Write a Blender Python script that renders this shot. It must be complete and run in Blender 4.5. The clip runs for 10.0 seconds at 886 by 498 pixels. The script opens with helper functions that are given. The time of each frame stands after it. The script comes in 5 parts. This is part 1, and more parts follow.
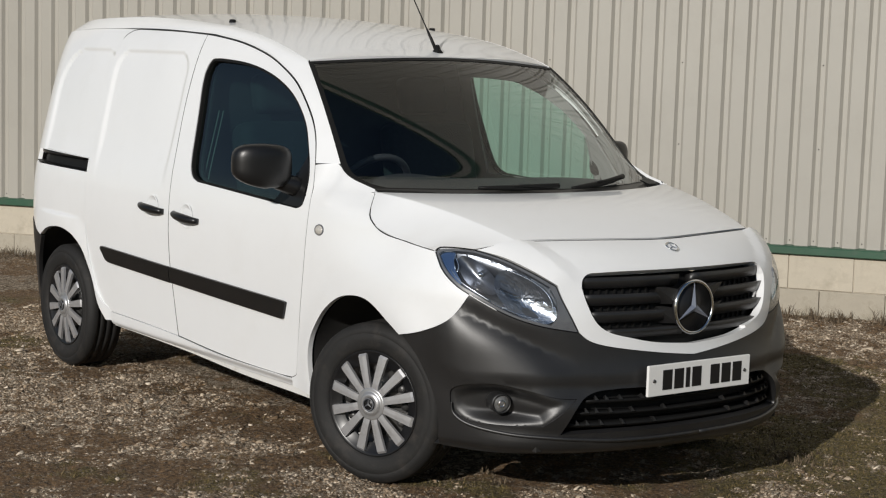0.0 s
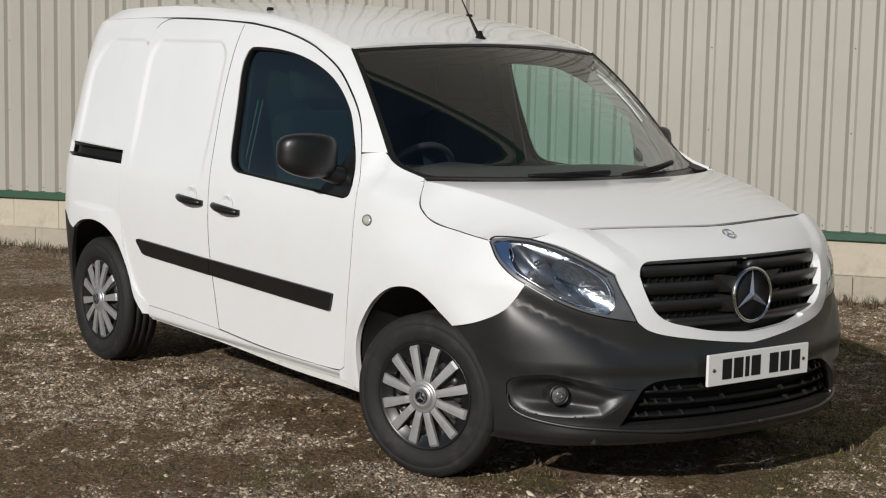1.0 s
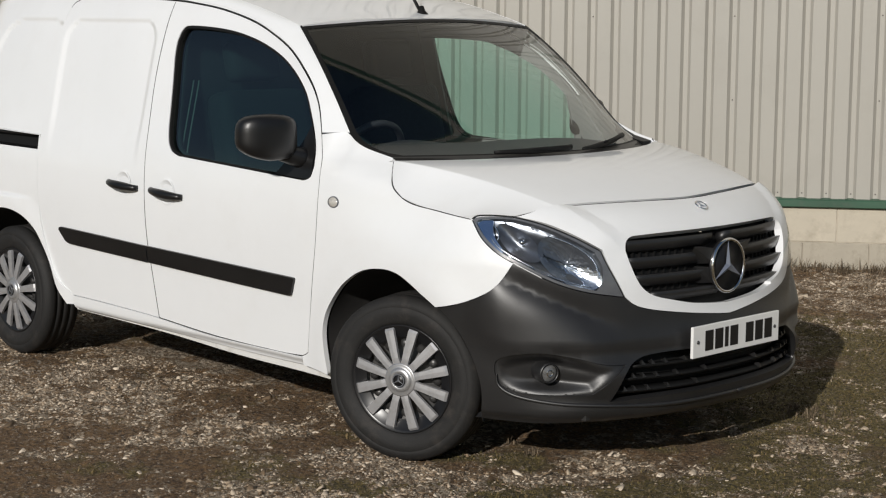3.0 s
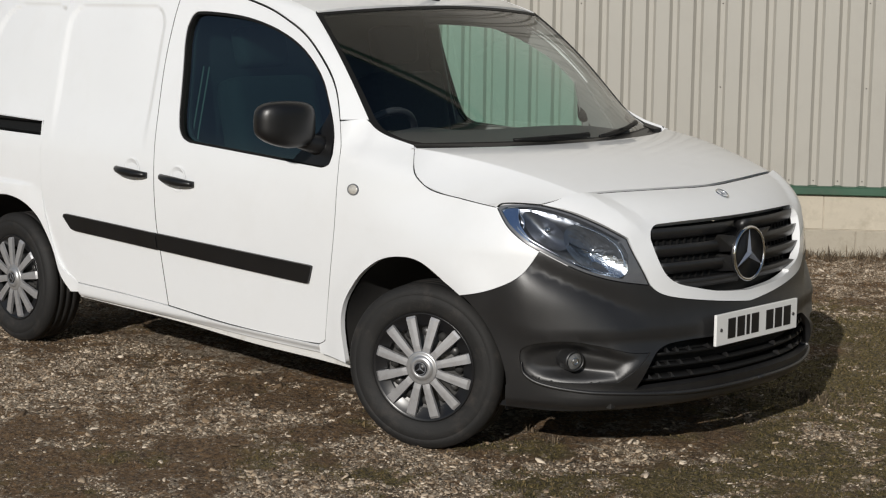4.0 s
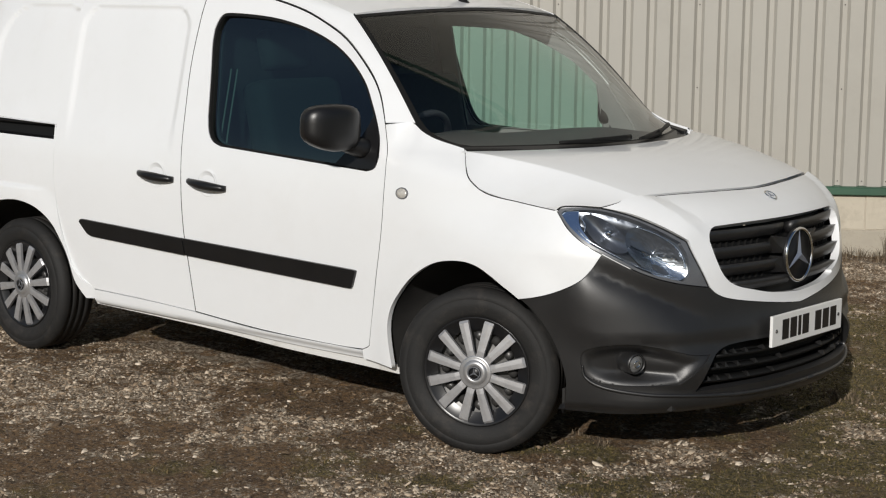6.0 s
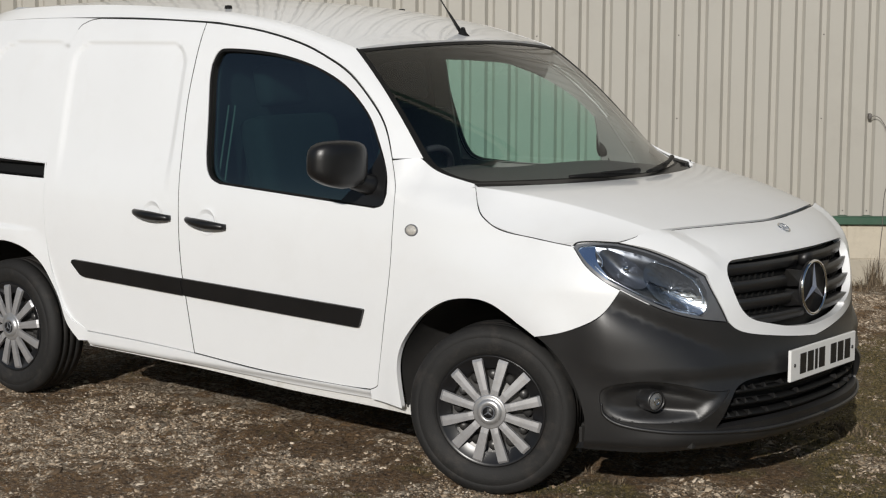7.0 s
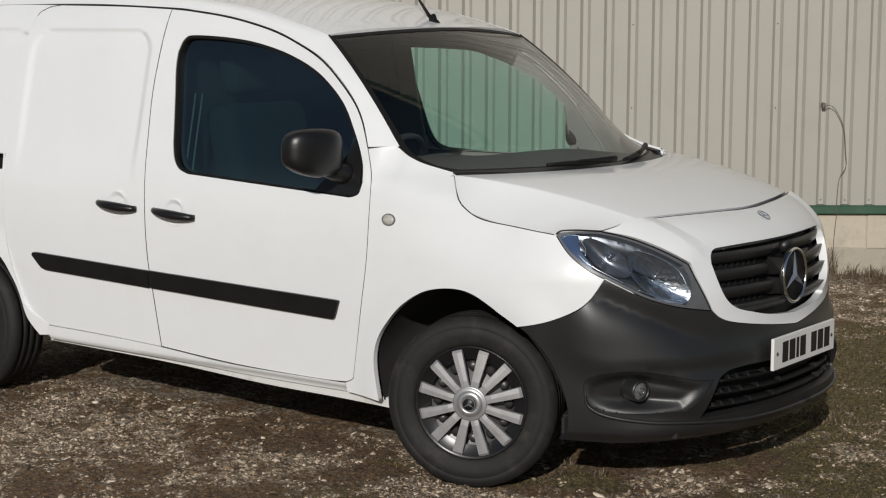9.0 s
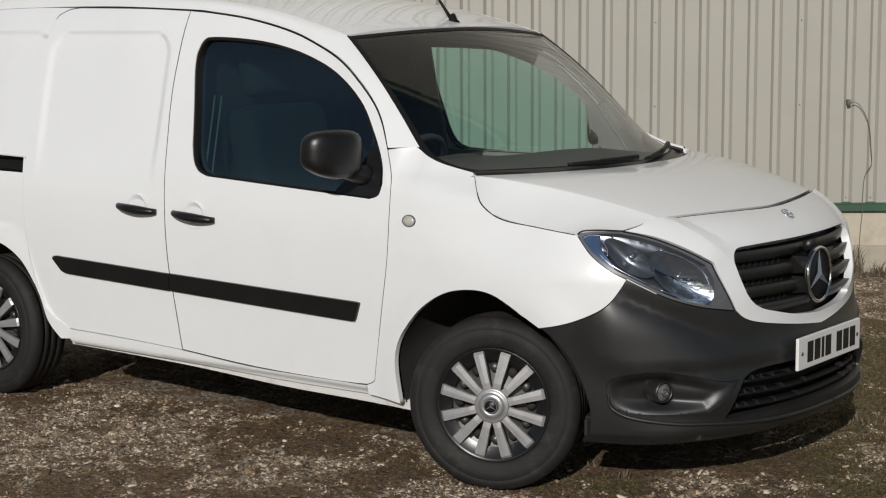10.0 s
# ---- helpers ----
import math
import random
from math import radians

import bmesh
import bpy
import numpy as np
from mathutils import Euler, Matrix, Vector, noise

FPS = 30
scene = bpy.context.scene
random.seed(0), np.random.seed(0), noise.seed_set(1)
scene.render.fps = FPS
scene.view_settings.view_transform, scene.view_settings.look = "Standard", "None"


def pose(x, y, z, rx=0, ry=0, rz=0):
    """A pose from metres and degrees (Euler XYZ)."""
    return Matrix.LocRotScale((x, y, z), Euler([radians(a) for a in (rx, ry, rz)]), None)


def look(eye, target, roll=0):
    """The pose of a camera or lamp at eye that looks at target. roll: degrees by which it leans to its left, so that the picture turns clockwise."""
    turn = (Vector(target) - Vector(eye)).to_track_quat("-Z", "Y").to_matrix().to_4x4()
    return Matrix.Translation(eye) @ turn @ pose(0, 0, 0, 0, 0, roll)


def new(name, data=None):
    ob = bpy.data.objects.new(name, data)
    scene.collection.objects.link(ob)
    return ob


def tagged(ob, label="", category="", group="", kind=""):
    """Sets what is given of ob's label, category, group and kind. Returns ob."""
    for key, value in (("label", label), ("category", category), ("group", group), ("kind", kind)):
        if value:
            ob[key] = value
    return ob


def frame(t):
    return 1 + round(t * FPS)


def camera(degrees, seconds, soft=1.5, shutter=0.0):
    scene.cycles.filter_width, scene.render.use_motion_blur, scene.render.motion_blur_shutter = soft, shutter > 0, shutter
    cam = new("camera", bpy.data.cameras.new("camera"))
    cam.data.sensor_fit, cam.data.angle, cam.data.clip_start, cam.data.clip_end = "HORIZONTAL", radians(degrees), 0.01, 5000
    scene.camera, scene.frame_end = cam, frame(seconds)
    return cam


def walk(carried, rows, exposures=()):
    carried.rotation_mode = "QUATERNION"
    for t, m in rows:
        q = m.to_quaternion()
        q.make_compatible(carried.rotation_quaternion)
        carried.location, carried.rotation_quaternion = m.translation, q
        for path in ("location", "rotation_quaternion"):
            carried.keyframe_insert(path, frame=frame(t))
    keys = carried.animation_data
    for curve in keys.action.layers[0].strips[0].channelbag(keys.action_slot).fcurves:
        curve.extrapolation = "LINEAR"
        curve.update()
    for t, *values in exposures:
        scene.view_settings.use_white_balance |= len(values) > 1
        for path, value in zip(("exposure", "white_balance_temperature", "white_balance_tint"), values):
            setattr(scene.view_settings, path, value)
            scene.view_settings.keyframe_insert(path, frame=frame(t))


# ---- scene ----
cam = camera(29.8, 10.0, soft=1.2)
PATH = [
    (0, (5.016, -4.363, 1.598), (3.436, -3.158, 1.368), 1.8),
    (0.5, (4.928, -4.427, 1.587), (3.349, -3.222, 1.354), 1.6),
    (1, (4.819, -4.441, 1.582), (3.239, -3.239, 1.339), 1.2),
    (1.5, (4.67, -4.494, 1.584), (3.109, -3.268, 1.34), 0.8),
    (2, (4.573, -4.568, 1.583), (3.058, -3.287, 1.335), 0.9),
    (2.5, (4.436, -4.753, 1.598), (2.981, -3.407, 1.335), 0.5),
    (4, (4.122, -5.051, 1.608), (2.753, -3.623, 1.314), 0.6),
    (4.5, (4.018, -5.199, 1.619), (2.67, -3.752, 1.319), 0.5),
    (5, (3.923, -5.32, 1.613), (2.594, -3.856, 1.309), 0.2),
    (5.5, (3.807, -5.368, 1.611), (2.505, -3.882, 1.305), 0.5),
    (7, (3.437, -5.458, 1.618), (2.205, -3.904, 1.362), 0.2),
    (7.5, (3.334, -5.499, 1.605), (2.125, -3.924, 1.359), 0.0),
    (8, (3.273, -5.517, 1.599), (2.089, -3.924, 1.352), 0.3),
    (8.5, (3.238, -5.524, 1.604), (2.074, -3.918, 1.346), 0.4),
    (9, (3.239, -5.487, 1.592), (2.075, -3.881, 1.328), 0.2),
    (9.5, (3.228, -5.463, 1.593), (2.054, -3.866, 1.326), -0.1),
    (10, (3.228, -5.444, 1.591), (2.04, -3.857, 1.327), -0.3),
]
walk(cam, [(t, look(eye, target, roll)) for t, eye, target, roll in PATH],
     exposures=((0, 0), (7.0, 0), (7.6, -0.05), (8.5, -0.15), (9, -0.18), (10, -0.18)))

# ---- daylight: a low winter sun behind the camera ----
SUN_AZ, SUN_EL = radians(155.5), radians(24)
world = bpy.data.worlds.new("world")
scene.world = world
world.use_nodes = True
sky = world.node_tree.nodes.new("ShaderNodeTexSky")
sky.sky_type, sky.sun_disc = "NISHITA", False
sky.sun_elevation, sky.sun_rotation = SUN_EL, SUN_AZ
sky.dust_density, sky.ozone_density = 0.7, 1.25
back = world.node_tree.nodes["Background"]
world.node_tree.links.new(sky.outputs[0], back.inputs[0])
back.inputs[1].default_value = 0.05
sun = new("sun", bpy.data.lights.new("sun", "SUN"))
sun.data.energy, sun.data.angle, sun.data.color = 3.35, radians(0.5), (1, 0.961, 0.908)
toward = Vector((math.sin(SUN_AZ) * math.cos(SUN_EL), math.cos(SUN_AZ) * math.cos(SUN_EL), math.sin(SUN_EL)))
sun.matrix_world = look(toward * 30, (0, 0, 0))


# ---- materials ----
def surface(name, base, rough=0.5, metal=0.0, coat=0.0, spread=0.06, size=6.0, grain=0.0, grain_size=300.0, dirt=None, dirt_amount=0.0, dirt_size=9.0):
    """A painted, moulded or mineral surface with broad tone drift, fine grain and, where given, stains of a second colour."""
    mat = bpy.data.materials.new(name)
    mat.use_nodes = True
    nt = mat.node_tree
    bsdf = nt.nodes["Principled BSDF"]
    geo = nt.nodes.new("ShaderNodeTexCoord")
    big = nt.nodes.new("ShaderNodeTexNoise")
    big.inputs["Scale"].default_value, big.inputs["Detail"].default_value = size, 6
    nt.links.new(geo.outputs["Object"], big.inputs["Vector"])
    tone = nt.nodes.new("ShaderNodeValToRGB")
    lo, hi = [max(0, c * (1 - spread)) for c in base], [min(1, c * (1 + spread)) for c in base]
    tone.color_ramp.elements[0].position, tone.color_ramp.elements[1].position = 0.3, 0.7
    tone.color_ramp.elements[0].color, tone.color_ramp.elements[1].color = (*lo, 1), (*hi, 1)
    nt.links.new(big.outputs[0], tone.inputs[0])
    out = tone.outputs[0]
    if dirt:
        spots = nt.nodes.new("ShaderNodeTexNoise")
        spots.inputs["Scale"].default_value, spots.inputs["Detail"].default_value, spots.inputs["Roughness"].default_value = dirt_size, 9, 0.7
        nt.links.new(geo.outputs["Object"], spots.inputs["Vector"])
        cut = nt.nodes.new("ShaderNodeMapRange")
        cut.inputs[1].default_value, cut.inputs[2].default_value, cut.inputs[4].default_value = 0.5, 0.72, dirt_amount
        nt.links.new(spots.outputs[0], cut.inputs[0])
        mix = nt.nodes.new("ShaderNodeMix")
        mix.data_type = "RGBA"
        nt.links.new(cut.outputs[0], mix.inputs[0])
        nt.links.new(out, mix.inputs[6])
        mix.inputs[7].default_value = (*dirt, 1)
        out = mix.outputs[2]
    nt.links.new(out, bsdf.inputs["Base Color"])
    bsdf.inputs["Roughness"].default_value, bsdf.inputs["Metallic"].default_value = rough, metal
    bsdf.inputs["Coat Weight"].default_value, bsdf.inputs["Coat Roughness"].default_value = coat, 0.04
    if grain:
        fine = nt.nodes.new("ShaderNodeTexNoise")
        fine.inputs["Scale"].default_value, fine.inputs["Detail"].default_value = grain_size, 3
        nt.links.new(geo.outputs["Object"], fine.inputs["Vector"])
        bump = nt.nodes.new("ShaderNodeBump")
        bump.inputs["Strength"].default_value, bump.inputs["Distance"].default_value = grain, 0.002
        nt.links.new(fine.outputs[0], bump.inputs["Height"])
        nt.links.new(bump.outputs[0], bsdf.inputs["Normal"])
    return mat


def glazing(name, tint, facing_gloss=0.05):
    """Thin tinted glass: what lies behind shows through the tint, with a mirror sheen on top."""
    mat = bpy.data.materials.new(name)
    mat.use_nodes = True
    nt = mat.node_tree
    clear, shine, mix = nt.nodes.new("ShaderNodeBsdfTransparent"), nt.nodes.new("ShaderNodeBsdfGlossy"), nt.nodes.new("ShaderNodeMixShader")
    tilt, power, gain = nt.nodes.new("ShaderNodeLayerWeight"), nt.nodes.new("ShaderNodeMath"), nt.nodes.new("ShaderNodeMath")
    tilt.inputs["Blend"].default_value = 0.5
    power.operation, power.inputs[1].default_value = "POWER", 5
    gain.operation, gain.inputs[1].default_value, gain.inputs[2].default_value = "MULTIPLY_ADD", 1 - facing_gloss, facing_gloss
    clear.inputs[0].default_value = (*tint, 1)
    shine.inputs["Roughness"].default_value = 0.01
    nt.links.new(tilt.outputs["Facing"], power.inputs[0])
    nt.links.new(power.outputs[0], gain.inputs[0])
    nt.links.new(gain.outputs[0], mix.inputs[0])
    nt.links.new(clear.outputs[0], mix.inputs[1])
    nt.links.new(shine.outputs[0], mix.inputs[2])
    nt.links.new(mix.outputs[0], nt.nodes["Material Output"].inputs[0])
    return mat


PAINT = surface("white_paint", (0.805, 0.818, 0.826), 0.35, coat=0.8, spread=0.012, size=3, dirt=(0.62, 0.6, 0.55), dirt_amount=0.1, dirt_size=5)
SILLPAINT = surface("dusty_white_paint", (0.7, 0.7, 0.68), 0.5, coat=0.3, spread=0.03, size=6, dirt=(0.34, 0.3, 0.24), dirt_amount=0.5, dirt_size=11)
PLASTIC = surface("black_plastic", (0.014, 0.0138, 0.0142), 0.43, spread=0.2, size=4, grain=0.12, grain_size=500, dirt=(0.028, 0.027, 0.026), dirt_amount=0.35)
CAPSILVER = surface("cap_silver", (0.46, 0.46, 0.465), 0.36, metal=0.7, spread=0.05, size=20)
LAMPGREY = surface("lamp_bezel_grey", (0.11, 0.114, 0.124), 0.35, spread=0.1, size=30)
# Blue of the mirrored sky is tinted into these two lamp metals.
SIDEPLATE = surface("side_lamp_plate", (0.5, 0.64, 0.86), 0.1, metal=1.0, spread=0.03)
REFLECTOR = surface("lamp_reflector", (0.78, 0.85, 0.95), 0.26, metal=1.0, spread=0.03)
PLASTIC.node_tree.nodes["Principled BSDF"].inputs["Specular IOR Level"].default_value = 0.75
GLOSSBLACK = surface("gloss_black", (0.01, 0.01, 0.011), 0.3, spread=0.1)
RUBBER = surface("tyre_rubber", (0.01, 0.0095, 0.009), 0.75, spread=0.25, size=9, grain=0.5, grain_size=160, dirt=(0.06, 0.05, 0.042), dirt_amount=0.55, dirt_size=10)
SEAL = surface("black_seal", (0.009, 0.009, 0.009), 0.55, spread=0.1)
SEAL.node_tree.nodes["Principled BSDF"].inputs["Specular IOR Level"].default_value = 0.2
MIRRORBLACK = surface("mirror_black", (0.008, 0.008, 0.0085), 0.36, spread=0.2, size=8, grain=0.1, grain_size=500)
DARK = surface("underside_dark", (0.018, 0.017, 0.016), 0.8, spread=0.3)
SILVER = surface("silver_lacquer", (0.5, 0.5, 0.51), 0.38, metal=0.6, spread=0.05, size=20, dirt=(0.25, 0.22, 0.18), dirt_amount=0.35, dirt_size=30)
CHROME = surface("chrome", (0.78, 0.79, 0.8), 0.08, metal=1.0, spread=0.02)
DARKCHROME = surface("dark_chrome", (0.19, 0.205, 0.235), 0.3, metal=0.85, spread=0.1, size=30)
STEEL = surface("steel_wheel", (0.11, 0.108, 0.106), 0.42, metal=0.7, spread=0.2, size=25)
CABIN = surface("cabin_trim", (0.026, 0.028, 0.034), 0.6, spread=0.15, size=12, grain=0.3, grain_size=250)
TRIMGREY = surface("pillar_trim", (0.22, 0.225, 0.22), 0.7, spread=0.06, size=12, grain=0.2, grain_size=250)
LINING = surface("headlining", (0.3, 0.3, 0.29), 0.85, spread=0.05, size=20)
FABRIC = surface("seat_cloth", (0.01, 0.012, 0.016), 0.9, spread=0.2, size=60, grain=0.5, grain_size=400)
PLATEWHITE = surface("plate_white", (0.82, 0.82, 0.8), 0.35, coat=0.5, spread=0.02)
INK = surface("plate_ink", (0.01, 0.01, 0.011), 0.4, spread=0.05)
STARMETAL = surface("satin_star", (0.3, 0.33, 0.4), 0.35, metal=0.6, spread=0.05)
FOGLENS = surface("fog_lens", (0.12, 0.12, 0.118), 0.12, coat=0.8, spread=0.3, size=90)
LENS = surface("repeater_lens", (0.5, 0.48, 0.44), 0.12, coat=1.0, spread=0.2, size=120)
SCREENGLASS = glazing("windscreen_glass", (0.9, 0.985, 0.95), 0.085)
SIDEGLASS = glazing("side_glass", (0.465, 0.74, 0.675), 0.155)
LAMPGLASS = glazing("lamp_cover", (0.97, 0.98, 0.98), 0.05)

# ---- body form ----
XB, RB, PW = 0.15, 0.8, 2.3
SMID = XB + RB * math.pi / 2

def lerp_table(t, table):
    """Smooth reading of a short table of (place, value) pairs."""
    if t <= table[0][0]:
        return table[0][1]
    n = len(table)
    for i in range(n - 1):
        a, va = table[i]
        b, vb = table[i + 1]
        if t <= b:
            ma = (vb - table[i - 1][1]) / (b - table[i - 1][0]) if i else (vb - va) / (b - a)
            mb = (table[i + 2][1] - va) / (table[i + 2][0] - a) if i + 2 < n else (vb - va) / (b - a)
            h, k = b - a, (t - a) / (b - a)
            return ((1 + 2 * k) * (1 - k) ** 2 * va + k * (1 - k) ** 2 * h * ma + k * k * (3 - 2 * k) * vb + k * k * (k - 1) * h * mb)
    return table[-1][1]

def ease(a, b, t):
    k = min(1.0, max(0.0, (t - a) / (b - a)))
    return k * k * (3 - 2 * k)

SIDE = [(0.15, 0.835), (0.31, 0.853), (0.5, 0.872), (0.65, 0.885), (0.8, 0.89), (0.92, 0.883), (1.02, 0.868), (1.14, 0.843),
        (1.3, 0.81), (1.45, 0.777), (1.56, 0.745), (1.66, 0.7), (1.71, 0.66), (1.75, 0.58)]
NOSE = [(0.15, 0.734), (0.2, 0.794), (0.28, 0.849), (0.4, 0.862), (0.48, 0.842), (0.55, 0.822), (0.62, 0.814), (0.7, 0.806), (0.8, 0.782), (0.86, 0.757),
        (0.9, 0.719), (0.93, 0.674), (0.95, 0.629), (0.97, 0.564), (1.1, 0.294)]

def half_width(x, z):
    w = lerp_table(z, SIDE)
    w -= 0.055 * ease(0.75, 0.95, z) * ease(-0.35, 0.25, x) + 0.02 * ease(1.0, 1.2, z) * ease(-0.7, -0.3, x)
    w -= 0.07 * ease(0.98, 1.09, z) * ease(-0.35, -0.05, x)
    w -= 0.05 * ease(1.0, 1.4, z) * ease(-1.9, -0.8, x) + 0.04 * ease(1.02, 1.12, z) * ease(-0.46, -0.36, x) * ease(-0.05, -0.25, x)
    back = max(0.0, -2.6 - x)
    turn = min(1.0, max(0.0, (-2.95 - x) / 0.29))
    return w - 0.05 * back * back - 0.03 * back * ease(0.9, 1.7, z) - 0.2 * (1 - math.sqrt(1 - turn * turn))

def skin(s, z):
    """The body's flank and face: s runs forward along the side, then round the nose."""
    if s <= XB:
        return Vector((s, -half_width(s, z), z))
    f = min(math.pi, (s - XB) / RB)
    c, sn = math.cos(f), max(0.0, math.sin(f))
    w = half_width(XB + 0.3 * sn, z)
    side = 1 if c >= 0 else -1
    return Vector((XB + (lerp_table(z, NOSE) - XB) * sn ** (2 / PW), -side * w * abs(c) ** (2 / PW), z))

# ---- mesh tools ----
from mathutils.geometry import delaunay_2d_cdt


def part(name, bm, material, parent=None, label="", smooth=True, normals=None):
    """Links a bmesh as one mesh object, under a thing or a part."""
    me = bpy.data.meshes.new(name)
    bm.normal_update()
    bm.to_mesh(me)
    bm.free()
    me.materials.append(material)
    if smooth:
        me.shade_smooth()
    if normals:
        me.normals_split_custom_set_from_vertices(normals)
    ob = new(name, me)
    ob.parent = parent
    return tagged(ob, label)


def thing(name, label, category, group="", kind=""):
    ob = new(name)
    ob.empty_display_size = 0.1
    return tagged(ob, label, category, group, kind)


def add_box(bm, lo, hi, m=None, bevel=0.0):
    made = bmesh.ops.create_cube(bm, size=1)["verts"]
    for v in made:
        v.co = Vector([a + (b - a) * (c + 0.5) for a, b, c in zip(lo, hi, v.co)])
    if bevel:
        edges = list({e for v in made for e in v.link_edges})
        made = bmesh.ops.bevel(bm, geom=edges, offset=bevel, segments=3, affect="EDGES", profile=0.6)["verts"]
    if m:
        bmesh.ops.transform(bm, matrix=m, verts=list({v for v in made if v.is_valid}))
    return bm


def box_part(name, lo, hi, material, parent=None, label="", bevel=0.004, m=None):
    return part(name, add_box(bmesh.new(), lo, hi, m, bevel), material, parent, label, smooth=bevel > 0.02)


def lathe(profile, steps=48, axis="y", m=None):
    """Turns (radius, along) pairs about an axis."""
    bm = bmesh.new()
    rings = []
    for r, a in profile:
        ring = []
        for i in range(steps):
            t = 2 * math.pi * i / steps
            p = (r * math.cos(t), a, r * math.sin(t)) if axis == "y" else (r * math.cos(t), r * math.sin(t), a)
            ring.append(bm.verts.new(m @ Vector(p) if m else p))
        rings.append(ring)
    for a, b in zip(rings, rings[1:]):
        for i in range(steps):
            j = (i + 1) % steps
            bm.faces.new((a[i], a[j], b[j], b[i]))
    for ring, r in ((rings[0], profile[0][0]), (rings[-1], profile[-1][0])):
        if r < 0.0015:
            bmesh.ops.pointmerge(bm, verts=ring, merge_co=sum((v.co for v in ring), Vector()) / len(ring))
    bmesh.ops.recalc_face_normals(bm, faces=bm.faces)
    return bm


def tube(points, radius, steps=8, bm=None):
    """A round bar along a line of points; radius may be a list."""
    bm = bm or bmesh.new()
    pts = [Vector(p) for p in points]
    rings = []
    for i, p in enumerate(pts):
        d = (pts[min(i + 1, len(pts) - 1)] - pts[max(i - 1, 0)]).normalized()
        a = d.cross(Vector((0.31, 0.17, 0.93))).normalized()
        b = d.cross(a)
        r = radius[i] if isinstance(radius, (list, tuple)) else radius
        rings.append([bm.verts.new(p + r * (a * math.cos(2 * math.pi * k / steps) + b * math.sin(2 * math.pi * k / steps))) for k in range(steps)])
    for a, b in zip(rings, rings[1:]):
        for k in range(steps):
            bm.faces.new((a[k], a[(k + 1) % steps], b[(k + 1) % steps], b[k]))
    bm.faces.new(rings[0])
    bm.faces.new(rings[-1][::-1])
    bmesh.ops.recalc_face_normals(bm, faces=bm.faces)
    return bm


def spline(points, n=6):
    """A smooth open curve through the points."""
    out = []
    p = [points[0], *points, points[-1]]
    for i in range(1, len(p) - 2):
        a, b, c, d = (np.array(q, float) for q in p[i - 1:i + 3])
        for k in range(n):
            t = k / n
            out.append(tuple(0.5 * (2 * b + (c - a) * t + (2 * a - 5 * b + 4 * c - d) * t * t + (3 * b - a - 3 * c + d) * t ** 3)))
    return out + [tuple(map(float, points[-1]))]


def loop(*runs):
    """A closed outline from smooth runs that meet at corners."""
    out = []
    for run in runs:
        for q in spline(run):
            if not out or abs(q[0] - out[-1][0]) + abs(q[1] - out[-1][1]) > 1e-4:
                out.append(q)
    if abs(out[0][0] - out[-1][0]) + abs(out[0][1] - out[-1][1]) < 1e-4:
        out.pop()
    return out


def area2(pts):
    return sum(a[0] * b[1] - b[0] * a[1] for a, b in zip(pts, pts[1:] + pts[:1]))


def shrink(pts, gap):
    """The outline moved inwards by gap (outwards if negative)."""
    sign = 1 if area2(pts) > 0 else -1
    out = []
    n = len(pts)
    for i in range(n):
        a, b, c = (np.array(pts[k % n]) for k in (i - 1, i, i + 1))
        d1, d2 = b - a, c - b
        n1, n2 = (np.array((-d[1], d[0])) / max(1e-9, np.hypot(*d)) for d in (d1, d2))
        m = n1 + n2
        m = m / max(0.4, m @ m / 2) / 2 * 1.0 if np.hypot(*m) > 1e-6 else n1
        out.append(tuple(b + sign * gap * m))
    return out


def densify(pts, step):
    out = []
    for a, b in zip(pts, pts[1:] + pts[:1]):
        k = max(1, math.ceil(math.hypot(b[0] - a[0], b[1] - a[1]) / step))
        out += [(a[0] + (b[0] - a[0]) * i / k, a[1] + (b[1] - a[1]) * i / k) for i in range(k)]
    return out


def inside(px, py, loops):
    """Even-odd test of many places against outlines."""
    hit = np.zeros(px.shape, bool)
    for pts in loops:
        q = np.array(pts)
        for (xa, ya), (xb, yb) in zip(q, np.roll(q, -1, 0)):
            if ya != yb:
                hit ^= ((ya > py) != (yb > py)) & (px < (xb - xa) * (py - ya) / (yb - ya) + xa)
    return hit


def away(px, py, loops):
    """Distance to the outlines."""
    best = np.full(px.shape, 9.0)
    for pts in loops:
        q = np.array(pts)
        for a, b in zip(q, np.roll(q, -1, 0)):
            d = b - a
            t = np.clip(((px - a[0]) * d[0] + (py - a[1]) * d[1]) / max(1e-12, d @ d), 0, 1)
            best = np.minimum(best, np.hypot(px - a[0] - t * d[0], py - a[1] - t * d[1]))
    return best


def facing(fn, a, b, h=0.004):
    n = (fn(a + h, b) - fn(a - h, b)).cross(fn(a, b + h) - fn(a, b - h))
    return n.normalized()


